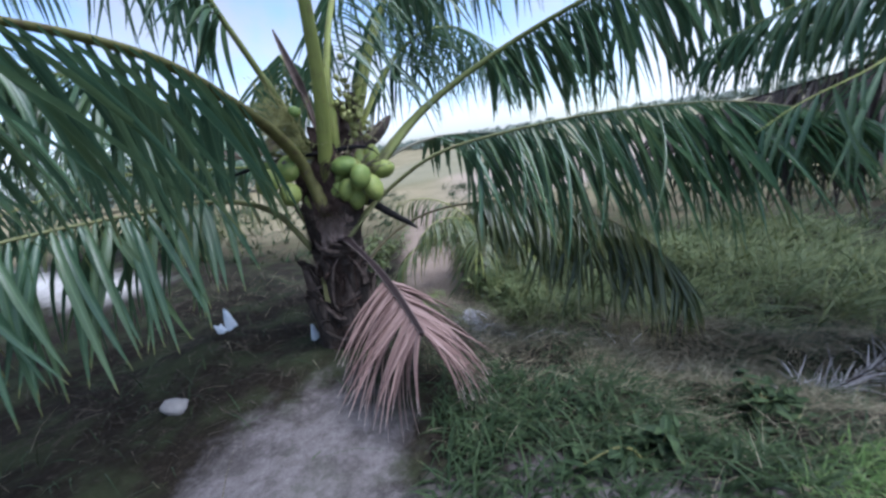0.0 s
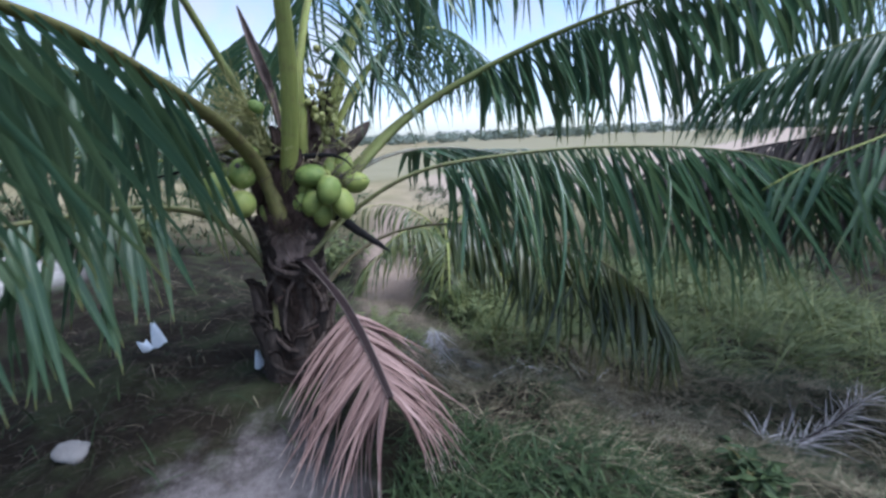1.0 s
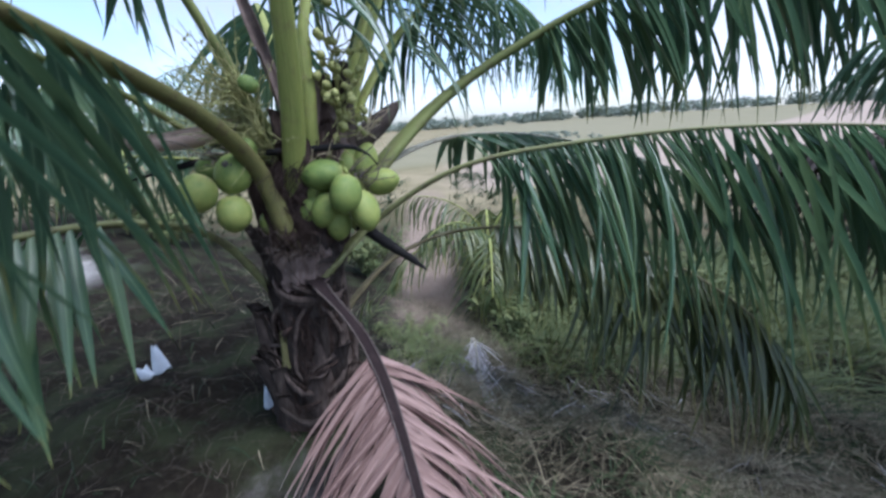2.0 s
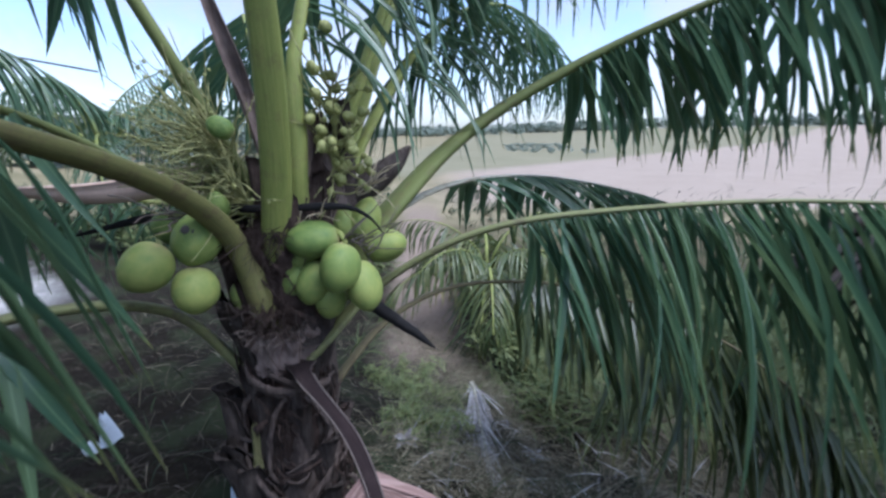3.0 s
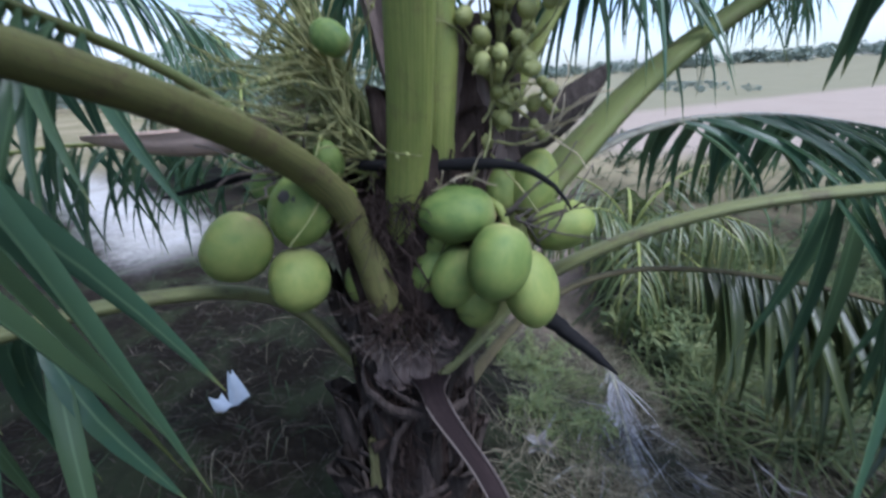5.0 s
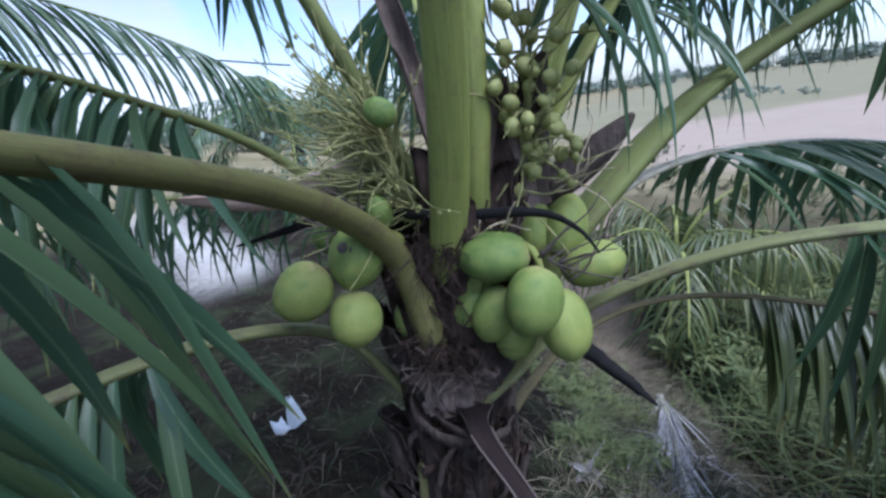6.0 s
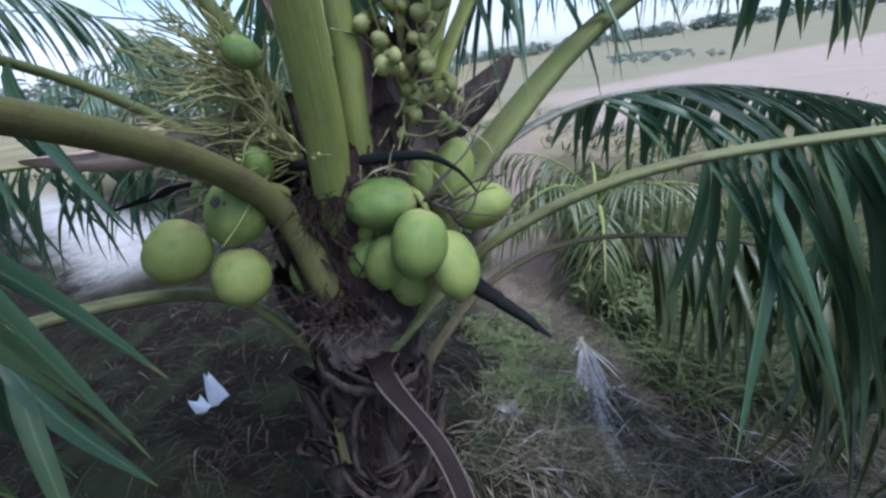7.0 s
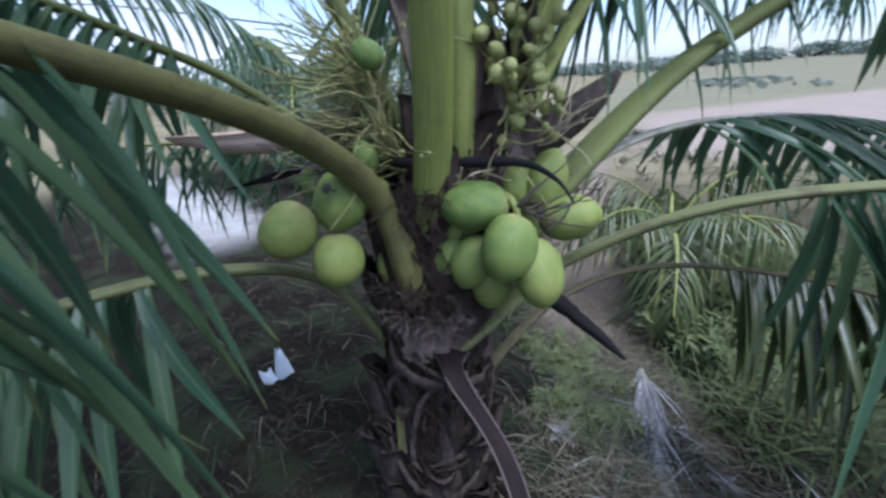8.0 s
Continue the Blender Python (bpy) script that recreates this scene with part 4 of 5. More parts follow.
NUT, CALYX = nut_mesh("coconut"), calyx_mesh()
NUTS = [
    ((-0.735, 2.97, 1.46), 0.098, 0.073, (-0.9, -0.25, -0.05)), ((-0.608, 2.89, 1.38), 0.090, 0.074, (-0.15, -0.35, -0.9)),
    ((-0.545, 2.955, 1.29), 0.098, 0.070, (0.3, -0.2, -0.9)), ((-0.735, 2.955, 1.295), 0.085, 0.064, (-0.3, -0.3, -0.9)),
    ((-0.81, 2.975, 1.295), 0.075, 0.058, (-0.5, -0.2, -0.8)), ((-0.80, 3.01, 1.385), 0.075, 0.062, (-0.7, 0.0, -0.6)),
    ((-0.69, 2.985, 1.225), 0.085, 0.062, (-0.05, -0.1, -1)), ((-0.495, 3.12, 1.405), 0.092, 0.068, (0.75, 0.5, 0.05)),
    ((-0.575, 3.13, 1.51), 0.092, 0.062, (0.15, 0.45, 0.8)), ((-0.655, 3.12, 1.50), 0.08, 0.058, (-0.1, 0.5, 0.7)),
    ((-1.19, 2.70, 1.425), 0.086, 0.078, (-0.5, -0.3, -0.75)), ((-1.085, 2.77, 1.322), 0.081, 0.075, (0.05, -0.2, -1)),
    ((-1.085, 2.82, 1.492), 0.092, 0.078, (-0.1, -0.5, -0.85)), ((-1.28, 2.96, 1.50), 0.085, 0.07, (-0.8, 0.3, 0.2)),
    ((-1.02, 2.95, 1.235), 0.066, 0.05, (0.2, -0.1, -1)), ((-1.05, 2.91, 1.597), 0.052, 0.037, (-0.1, -0.2, 0.95)),
    ((-1.13, 3.01, 1.645), 0.036, 0.026, (-0.5, -0.2, 0.8)), ((-0.985, 2.89, 1.865), 0.045, 0.036, (-0.7, -0.3, 0.5)),
]
for i, (c, hl, hw, d) in enumerate(NUTS):
    q = Vector(d).normalized().to_track_quat("Z", "Y").to_matrix().to_4x4()
    m = Matrix.Translation(Vector(c) - Vector(ROOT)) @ q @ Matrix.Rotation(i * 1.3, 4, "Z") @ Matrix.Diagonal((hw, hw, hl, 1))
    ob = place("coconut", NUT, M_nut, palm, "", m)
    place("calyx", CALYX, M_calyx, ob)
    if i == 12:
        bm = bmesh.new()
        bmesh.ops.create_icosphere(bm, subdivisions=2, radius=1)
        mi = m.inverted()
        spot = mi @ (Vector((-1.063, 2.745, 1.553)) - Vector(ROOT))
        nrm = spot.normalized()
        t = nrm.to_track_quat("Z", "Y").to_matrix().to_4x4()
        for vv in bm.verts:
            k = 1 + 0.25 * noise.noise(vv.co * 2)
            vv.co = Matrix.Translation(nrm * 0.985) @ t @ Vector((vv.co.x * 0.3 * k, vv.co.y * 0.19 * k, vv.co.z * 0.05))
        part("scar", bm, M_scar, ob, "dark dry scar")

# stalks of the two bunches
for pts, w in (([(-0.8, 3.12, 1.3), (-0.7, 3.03, 1.47), (-0.63, 2.99, 1.48), (-0.6, 2.98, 1.40)], 0.035),
               ([(-0.98, 3.05, 1.4), (-1.05, 2.93, 1.53), (-1.12, 2.84, 1.52), (-1.13, 2.79, 1.43)], 0.035),
               ([(-0.95, 3.05, 1.52), (-1.0, 2.99, 1.55), (-1.06, 2.975, 1.56)], 0.014)):
    v, f, u = tube(spline(pts, 14), np.linspace(w, w * 0.5, 14), np.linspace(w, w * 0.5, 14), 8, 0, ROOT)
    place("bunch_stalk", mesh_of("bunch_stalk", v, f, u), M_stalk, palm)


def strands(name, origin_pts, n, length, material, seed, spread, thick, label, up=0.2, lumps=0.0):
    """Thin crooked flower twigs that spring from about a line."""
    rg = np.random.default_rng(seed)
    line = spline(origin_pts, 20)
    bits = []
    for i in range(n):
        p = line[rg.integers(20)] + rg.normal(0, 0.008, 3)
        d = unit(np.array(spread) + rg.normal(0, 0.65, 3) + (0, 0, up))
        pts = [p]
        ln = length * rg.uniform(0.5, 1.2)
        for q in range(4):
            d = unit(d + rg.normal(0, 0.33, 3) * (1, 1, 0.6))
            pts.append(pts[-1] + d * ln / 4)
        w = np.linspace(thick, thick * 0.45, 11)
        if lumps:
            w = w * (1 + lumps * np.abs(np.sin(np.arange(11) * 1.9 + i)))
        bits.append(tube(spline(pts, 11), w, w, 5, 0, ROOT))
    v, f, u = joined(bits)
    return tagged(place(name, mesh_of(name, v, f, u), material, palm, label), kind="stuff")


strands("flower_twig_tuft", [(-0.68, 3.0, 1.46), (-0.56, 2.99, 1.45), (-0.52, 3.02, 1.36)], 14, 0.2, M_twig_dark, 31, (0.7, -0.15, 0.1), 0.0055, "dry dark flower twigs", lumps=0.5)
strands("flower_twig_tuft", [(-1.05, 2.9, 1.56), (-1.2, 2.85, 1.56)], 16, 0.22, M_twig_dark, 32, (-0.6, -0.1, 0.1), 0.007, "dry dark flower twigs", lumps=0.4)
strands("pale_twig_tuft", [(-0.8, 2.98, 1.52), (-0.66, 3.0, 1.58)], 7, 0.12, M_twig_pale, 33, (0.2, -0.4, 0.2), 0.006, "pale broken flower twigs")
strands("pale_twig_tuft", [(-0.6, 3.1, 1.62), (-0.5, 3.1, 1.66)], 8, 0.2, M_twig_pale, 34, (0.6, -0.2, 0.2), 0.006, "pale broken flower twigs")
strands("dead_twig_tuft", [(-1.08, 2.95, 1.2), (-0.98, 2.9, 1.12), (-0.78, 2.92, 1.1)], 60, 0.13, M_twig_dark, 35, (0, -0.4, -0.1), 0.006, "dry dark twigs on the trunk")

for k, pts in enumerate(([(-1.0, 2.93, 1.42), (-0.93, 2.91, 1.5), (-0.84, 2.92, 1.5)], [(-1.0, 2.95, 1.25), (-0.9, 2.88, 1.2), (-0.8, 2.9, 1.2)])):
    strands("sheath_fibre", pts, 150, 0.15, M_fibre, 36 + k, (0, -0.05, -1.0), 0.004, "brown sheath fibres")
# flower clusters: branching sprays with small young nuts
NUTLET = nut_mesh("nutlet", 10, 8)


def flower_spray(stem_pts, n, length, lean, seed, nutlets, size, label, thick=0.0048):
    rg = np.random.default_rng(seed)
    line = spline(stem_pts, 20)
    w = np.linspace(0.03, 0.012, 20)
    bits = [tube(line, w, w, 8, 0, ROOT)]
    spots = []
    for i in range(n):
        k = int(rg.integers(3, 20))
        d = unit(np.array(lean) + rg.normal(0, 0.5, 3))
        pts = [line[k]]
        ln = length * rg.uniform(0.6, 1.15)
        for q in range(4):
            d = unit(d + rg.normal(0, 0.22, 3) + (0, 0, 0.03))
            pts.append(pts[-1] + d * ln / 4)
        sp = spline(pts, 14)
        w = np.linspace(thick, thick * 0.4, 14) * (1 + 1.5 * np.abs(np.sin(np.arange(14) * 2.3 + i)))
        bits.append(tube(sp, w, w, 5, 0, ROOT))
        spots += [sp[int(j)] + rg.normal(0, 0.006, 3) for j in rg.integers(2, 13, 4)]
    v, f, u = joined(bits)
    ob = place("flower_spray", mesh_of("flower_spray", v, f, u), M_flower, palm, label)
    for j in rg.permutation(len(spots))[:nutlets]:
        r = size * rg.uniform(0.6, 1.15)
        m = Matrix.Translation(Vector(spots[j]) - Vector(ROOT)) @ Euler(rg.uniform(-1, 1, 3)).to_matrix().to_4x4() @ Matrix.Diagonal((r, r, r * 1.15, 1))
        place("young_nut", NUTLET, M_nutlet, ob, "", m)


flower_spray([(-0.95, 3.05, 1.5), (-1.0, 3.0, 1.62), (-1.03, 2.97, 1.75), (-1.05, 2.95, 1.86)], 270, 0.36, (-0.75, -0.05, 0.3), 41, 280, 0.006, "olive flowering spray", 0.0034)
flower_spray([(-0.78, 3.12, 1.5), (-0.70, 3.10, 1.65), (-0.66, 3.08, 1.82), (-0.66, 3.06, 2.0)], 60, 0.24, (0.3, -0.1, 0.4), 42, 95, 0.018, "yellow-green spray of young nuts")


def spathe(points, wide, material, label, seed, hollow=0.5, roll=0.0):
    """A dry boat-shaped sheath, open along one side."""
    n, m = 20, 9
    line = spline(points, n)
    _, side, upper = frames_along(line)
    side, upper = side * math.cos(roll) + upper * math.sin(roll), upper * math.cos(roll) - side * math.sin(roll)
    v, u = [], []
    for layer in (0.0, 0.005):
        for i in range(n):
            w = wide * math.sin(math.pi * (0.12 + 0.86 * i / (n - 1))) ** 0.7
            for j in range(m):
                a = math.pi * (j / (m - 1) * 1.15 - 0.075)
                v.append(line[i] - side[i] * math.cos(a) * (w / 2 - layer) - upper[i] * (math.sin(a) * (w * hollow - layer)) - ROOT)
                u.append((j / (m - 1), i / (n - 1)))
    f = []
    for L in (0, 1):
        for i in range(n - 1):
            for j in range(m - 1):
                k = L * n * m + i * m + j
                q = (k, k + 1, k + m + 1, k + m)
                f.append(q if L else q[::-1])
    for i in range(n - 1):
        for j in (0, m - 1):
            k = i * m + j
            f.append((k, k + m, k + m + n * m, k + n * m))
    place("spathe", mesh_of("spathe", v, f, u), material, palm, label)


spathe([(-1.0, 3.1, 1.66), (-1.14, 3.08, 1.73), (-1.30, 2.99, 1.69), (-1.5, 2.87, 1.66), (-1.7, 2.74, 1.67)], 0.145, M_spathe, "dry pinkish flower sheath", 51)
spathe([(-0.72, 3.2, 1.54), (-0.6, 3.25, 1.63), (-0.5, 3.29, 1.71), (-0.42, 3.32, 1.79)], 0.12, M_spathe_dark, "old dark flower sheath", 52, roll=1.0)
spathe([(-0.9, 3.0, 1.75), (-0.92, 2.97, 1.95), (-0.97, 2.95, 2.15), (-1.04, 2.93, 2.4)], 0.06, M_sheath, "upright dry flower sheath", 53, roll=1.4)
# the black curved stalk across the crown
line = spline([(-1.66, 2.87, 1.47), (-1.25, 3.0, 1.56), (-0.88, 2.97, 1.575), (-0.62, 2.99, 1.585), (-0.51, 2.97, 1.55), (-0.46, 2.95, 1.5)], 40)
w = np.interp(np.linspace(0, 1, 40), [0, 0.2, 0.8, 1], [0.007, 0.032, 0.03, 0.006])
v, f, u = tube(line, w * 0.6, w, 8, 0, ROOT)
place("dry_stalk", mesh_of("dry_stalk", v, f, u), M_stalk_black, palm, "black dried flower stalk")


# ---- other palms ----
def plain_palm(at, tall, n, reach, label, seed, lean=(0, 0), wide=0.16, first=0.0, leaf=M_leaf):
    at = np.array(at, float)
    ob = thing("coconut_palm", tuple(at), label, "palm tree", "palms in the grove")
    rg = np.random.default_rng(seed)
    top = at + (lean[0], lean[1], tall)
    r = np.linspace(wide * 1.3, wide * 0.7, 30) * (1 + 0.06 * np.sin(np.arange(30) * 2.4))
    v, f = lathe([at - (0, 0, 0.15), (at * 2 + top) / 3, (at + top * 2) / 3, top], r, 20, 0.06, seed, at)
    place("trunk", mesh_of("trunk", v, f), M_bark, ob)
    for i in range(n):
        a = first + i * 2.399 + rg.normal(0, 0.12)
        rise = 1.25 - 1.25 * i / n + rg.normal(0, 0.06)
        d = np.array((math.cos(a), math.sin(a), 0))
        ln = reach * rg.uniform(0.85, 1.1)
        p, pts = top.copy(), [top - (0, 0, 0.15)]
        th = rise
        for q in range(6):
            p = p + (d * math.cos(th) + np.array((0, 0, 1)) * math.sin(th)) * ln / 6
            th -= 0.27 + 0.05 * i / n
            pts.append(p.copy())
        frond(ob, at, pts, leaf if i < n * 0.8 else M_leaf_old, M_stalk, 0.22, 0.9, 0.065, 0.075, el=(0.1, -0.7), sweep=(0.5, 0.95), droop=1.25, seed=seed * 50 + i, blade=0.042)
    return ob


side_palm = plain_palm(at_ground(5.3, 4.1), 3.35, 16, 2.9, "neighbouring coconut palm with dark drooping fronds", 61, (-0.1, 0.0), first=2.2)
SIDE = np.array(at_ground(5.3, 4.1))
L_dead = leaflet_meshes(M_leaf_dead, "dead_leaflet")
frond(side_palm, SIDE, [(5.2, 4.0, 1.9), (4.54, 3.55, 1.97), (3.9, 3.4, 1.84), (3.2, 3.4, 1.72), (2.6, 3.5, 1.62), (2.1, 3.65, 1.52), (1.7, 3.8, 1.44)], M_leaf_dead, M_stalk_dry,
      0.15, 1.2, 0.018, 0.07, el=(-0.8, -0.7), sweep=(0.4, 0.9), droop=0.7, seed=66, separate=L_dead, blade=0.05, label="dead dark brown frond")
frond(side_palm, SIDE, [(5.2, 4.0, 2.0), (4.6, 3.8, 2.3), (3.9, 3.6, 2.4), (3.2, 3.5, 2.34), (2.6, 3.6, 2.18), (2.05, 3.8, 1.98)], M_leaf, M_stalk,
      0.25, 0.95, 0.024, 0.07, el=(-0.5, -0.7), sweep=(0.5, 1.0), droop=0.9, seed=67, separate=L_green, blade=0.05)
frond(side_palm, SIDE, [(5.2, 4.0, 2.3), (4.3, 3.3, 2.2), (3.39, 2.96, 1.92), (2.78, 2.9, 1.75), (2.49, 2.87, 1.62), (2.17, 2.88, 1.49), (1.94, 2.9, 1.34)], M_leaf, M_stalk,
      0.2, 1.0, 0.085, 0.07, el=(-0.7, -0.9), sweep=(0.4, 0.9), droop=0.9, seed=69, separate=L_green, blade=0.045)
plain_palm(at_ground(-7.6, 8.9), 1.9, 14, 2.9, "coconut palm beside the sandy track", 62, (0.2, 0), first=0.4)
left_palm = plain_palm(at_ground(-3.9, 0.9), 2.3, 14, 2.9, "coconut palm with drooping fronds beside the sand", 68, (0.1, 0), first=0.2)
LEFT = np.array(at_ground(-3.9, 0.9))
for k, pts in enumerate(([(-3.8, 1.0, 2.3), (-3.55, 1.7, 2.6), (-3.2, 2.4, 2.65), (-2.85, 3.05, 2.5), (-2.55, 3.6, 2.25), (-2.4, 3.9, 2.0)],)):
    frond(left_palm, LEFT, pts, M_leaf, M_stalk, 0.2, 0.7, 0.034, 0.065, el=(-0.2, -0.6), sweep=(0.5, 1.0), droop=1.1, seed=70 + k, blade=0.03)
plain_palm(at_ground(-0.05, 7.7), 0.95, 13, 1.9, "small young palm with yellowing fronds", 65, (0, 0), first=0.7, leaf=M_leaf_young, wide=0.1)


# ---- low plants ----
def grass(name, n, region, length, width, material, label, seed, rise=(0.3, 1.3), keep=None, tuft=1, droop=(0.5, 1.8), head=-0.5, spread=0.7):
    rg = np.random.default_rng(seed)
    x = rg.uniform(region[0], region[1], n)
    y = rg.uniform(region[2], region[3], n)
    if tuft > 1:
        k = rg.integers(0, max(1, n // tuft), n)
        x, y = x[k] + rg.normal(0, 0.05, n), y[k] + rg.normal(0, 0.05, n)
    if keep is not None:
        ok = keep(x, y) > rg.random(n)
        x, y = x[ok], y[ok]
    m = len(x)
    ok = np.hypot(x + 0.98, y - 3.1) > 0.22
    x, y = x[ok], y[ok]
    m = len(x)
    base = np.stack([x, y, height(x, y) - 0.01], 1)
    az = np.where(rg.random(m) < 0.55, rg.normal(head, spread, m), rg.uniform(-math.pi, math.pi, m))
    v, f, u = blades(base, az, rg.uniform(*rise, m), length * rg.uniform(0.4, 1.3, m), width * rg.uniform(0.6, 1.4, m), rg.uniform(*droop, m), rg.normal(0, 0.5, m), 0.2,
                     np.array([0.7, 1.0, 0.8, 0.45, 0.05]), True)
    tagged(place(name, mesh_of(name, v, f, u), material), label, "grass", kind="stuff")


def off_sand(x, y):
    d1 = np.hypot((x + 0.95) / 0.8, (y - 1.6) / 1.15)
    d2 = np.hypot((x - 0.2) / 1.7, (y - 0.9) / 0.8)
    t = np.abs(y + 0.35 * x - 3.4)
    return 0.05 + 0.95 * smooth(np.minimum(d1, d2), 0.75, 1.15) * np.where(x < -4.6, smooth(t, 0.9, 1.6), 1.0)


def hollow(x, y):
    return smooth(x, -0.05, 0.35) * (1 - smooth(x, 2.6, 3.6)) * np.exp(-((y - 4.85 + 0.42 * x) ** 2 / 0.13))


grass("dry_grass", 120000, (-4.0, 6.0, 1.0, 7.0), 0.30, 0.004, M_straw, "matted dry straw-coloured grass", 71, (0.0, 0.9), lambda x, y: off_sand(x, y) * (0.12 + 0.88 * smooth(y + 0.3 * x, 2.2, 3.4)) * (0.06 + 0.94 * smooth(x + 0.25 * (y - 3), -1.0, 0.3)) * (1 - 0.85 * hollow(x, y)), 14, (0.2, 1.8))
grass("bleached_straw", 1500, (-0.6, 1.9, 3.4, 4.9), 0.34, 0.011, M_leaf_grey, "bleached strips of dead frond in the grass", 78, (-0.1, 0.5), lambda x, y: 0.2 + 0.8 * np.exp(-((x + 0.2) ** 2 / 0.06 + (y - 4.2) ** 2 / 0.3)), 5, (0.2, 0.9), -1.2, 0.4)
grass("hay", 10000, (-0.9, 2.6, 3.3, 5.4), 0.34, 0.006, M_straw, "pale dry hay behind the trunk", 77, (-0.1, 0.6), lambda x, y: 1 - 0.95 * np.exp(-((x - 0.5) ** 2 / 0.12 + (y - 4.3) ** 2 / 0.25)), 10, (0.2, 1.2), -0.8, 0.45)
grass("ridge_straw", 15000, (0.3, 4.6, 3.2, 6.2), 0.32, 0.006, M_straw, "pale straw matted along the bank", 93, (-0.1, 0.7), lambda x, y: np.exp(-((y - 5.65 + 0.42 * x) ** 2 / 0.11)), 9, (0.2, 1.3), -0.5, 0.5)
grass("weed_grass", 3800, (-0.95, -0.1, 3.9, 5.3), 0.15, 0.006, M_weed, "fine yellow-green grass beside the trunk", 92, (0.4, 1.3), lambda x, y: smooth(-np.abs(x + 0.55 - 0.1 * (y - 4)), -0.42, -0.1), 9)
grass("hollow_litter", 2600, (0.0, 3.4, 3.3, 5.2), 0.2, 0.006, M_litter, "dark brown litter in the hollow", 95, (-0.1, 0.5), hollow, 6, (0.1, 1.0))
grass("leaf_litter", 7000, (-3.6, -1.0, 1.9, 5.0), 0.17, 0.005, M_litter, "short brown litter on the dark soil", 79, (-0.1, 0.5), off_sand, 6, (0.1, 1.0))
grass("long_grass", 45000, (-4.5, 6.5, 1.2, 7.5), 0.30, 0.0055, M_grass, "rank green and brown grass", 72, (0.3, 1.3), lambda x, y: off_sand(x, y) * (0.12 + 0.88 * smooth(x, -1.2, 0.6)) * (1 - 0.75 * smooth(y + 0.3 * x, 3.0, 3.6) * (1 - smooth(x, 1.8, 3.0))) * (1 - 0.8 * hollow(x, y)) * (0.6 + 0.4 * smooth(y + 0.3 * x, 2.8, 3.4)), 16)
grass("tall_grass", 12000, (-1.6, 7.0, 5.0, 10.0), 0.85, 0.016, M_bush, "tall yellow-green grass below the bank", 75, (0.5, 1.4), lambda x, y: smooth(np.abs(x - 0.2 + 0.165 * y), 0.6, 1.1), 12)
grass("lawn_grass", 6000, (1.25, 3.6, 1.0, 2.0), 0.12, 0.008, M_lawn, "short bright green grass", 73, (0.6, 1.4), lambda x, y: 1 - smooth(np.hypot((x - 2.5) / 1.25, (y - 1.45) / 0.6), 0.75, 1.0))
grass("bank_grass", 2600, (-0.1, 1.6, 1.35, 2.6), 0.2, 0.012, M_grass, "soft green grass on the slope", 76, (0.5, 1.4), None, 8)
grass("meadow_grass", 9000, (-16, 16, 9, 22), 0.6, 0.03, M_grass, "open meadow grass", 74, (0.6, 1.4), lambda x, y: np.where((y > 17) & (x > 0), 0.05, 1.0) * smooth(np.abs(x - 0.2 + 0.165 * y), 0.7, 1.2), 6)


def shrub(x, y, wide, tall, n, leaf, width, material, label, seed, name="shrub", category="shrub"):
    rg = np.random.default_rng(seed)
    at = np.array(at_ground(x, y))
    ob = thing(name, tuple(at), label, category)
    bits, tips = [], []
    for i in range(max(5, n // 60)):
        a, r = rg.uniform(0, 2 * math.pi), wide * rg.uniform(0.2, 1)
        end = np.array((r * math.cos(a), r * math.sin(a), tall * rg.uniform(0.4, 1.0)))
        pts = np.array([rg.normal(0, 0.03, 3) * (1, 1, 0) - (0, 0, 0.03), end * (0.35, 0.35, 0.55) + rg.normal(0, 0.04, 3), end])
        bits.append(tube(spline(pts, 8), np.linspace(0.018, 0.005, 8), np.linspace(0.018, 0.005, 8), 5))
        tips.append(spline(pts, 12)[4:])
    v, f, u = joined(bits)
    tagged(place("stem", mesh_of("stem", v, f, u), M_stalk_olive, ob), kind="stuff")
    tips = np.vstack(tips)
    base = tips[rg.integers(0, len(tips), n)] + rg.normal(0, 0.06, (n, 3)) * (wide, wide, tall)
    base[:, 2] = np.maximum(base[:, 2], 0.03)
    v, f, u = blades(base, rg.uniform(-math.pi, math.pi, n), rg.uniform(-0.4, 0.9, n), leaf * rg.uniform(0.6, 1.3, n), width * rg.uniform(0.7, 1.3, n), rg.uniform(0.2, 1.2, n), rg.normal(0, 0.4, n), 0.2,
                     np.array([0.3, 0.9, 1.0, 0.6, 0.05]))
    tagged(place("foliage", mesh_of("foliage", v, f, u), material, ob), kind="stuff")


shrub(-0.62, 4.15, 0.4, 0.13, 900, 0.09, 0.009, M_weed, "low bright green weeds beside the trunk", 81, "weeds", "weeds")
shrub(-0.85, 4.95, 0.45, 0.2, 1300, 0.1, 0.010, M_weed, "bright yellow-green grassy weeds behind the trunk", 80, "weeds", "weeds")
shrub(-0.25, 4.45, 0.16, 0.07, 120, 0.05, 0.03, M_weed, "small bright green weed", 82, "weeds", "weeds")
shrub(0.5, 6.3, 0.8, 0.6, 900, 0.16, 0.035, M_bush, "tangled green shrub below the bank", 83)
shrub(1.5, 7.0, 1.0, 0.7, 1000, 0.18, 0.03, M_bush, "tangled shrub with long leaves", 84)
shrub(-2.5, 8.6, 0.9, 0.9, 900, 0.16, 0.04, M_bush, "yellow-green shrub behind the palm", 85)
shrub(3.2, 7.2, 1.1, 0.8, 900, 0.18, 0.03, M_bush, "rank shrub with long leaves", 86)
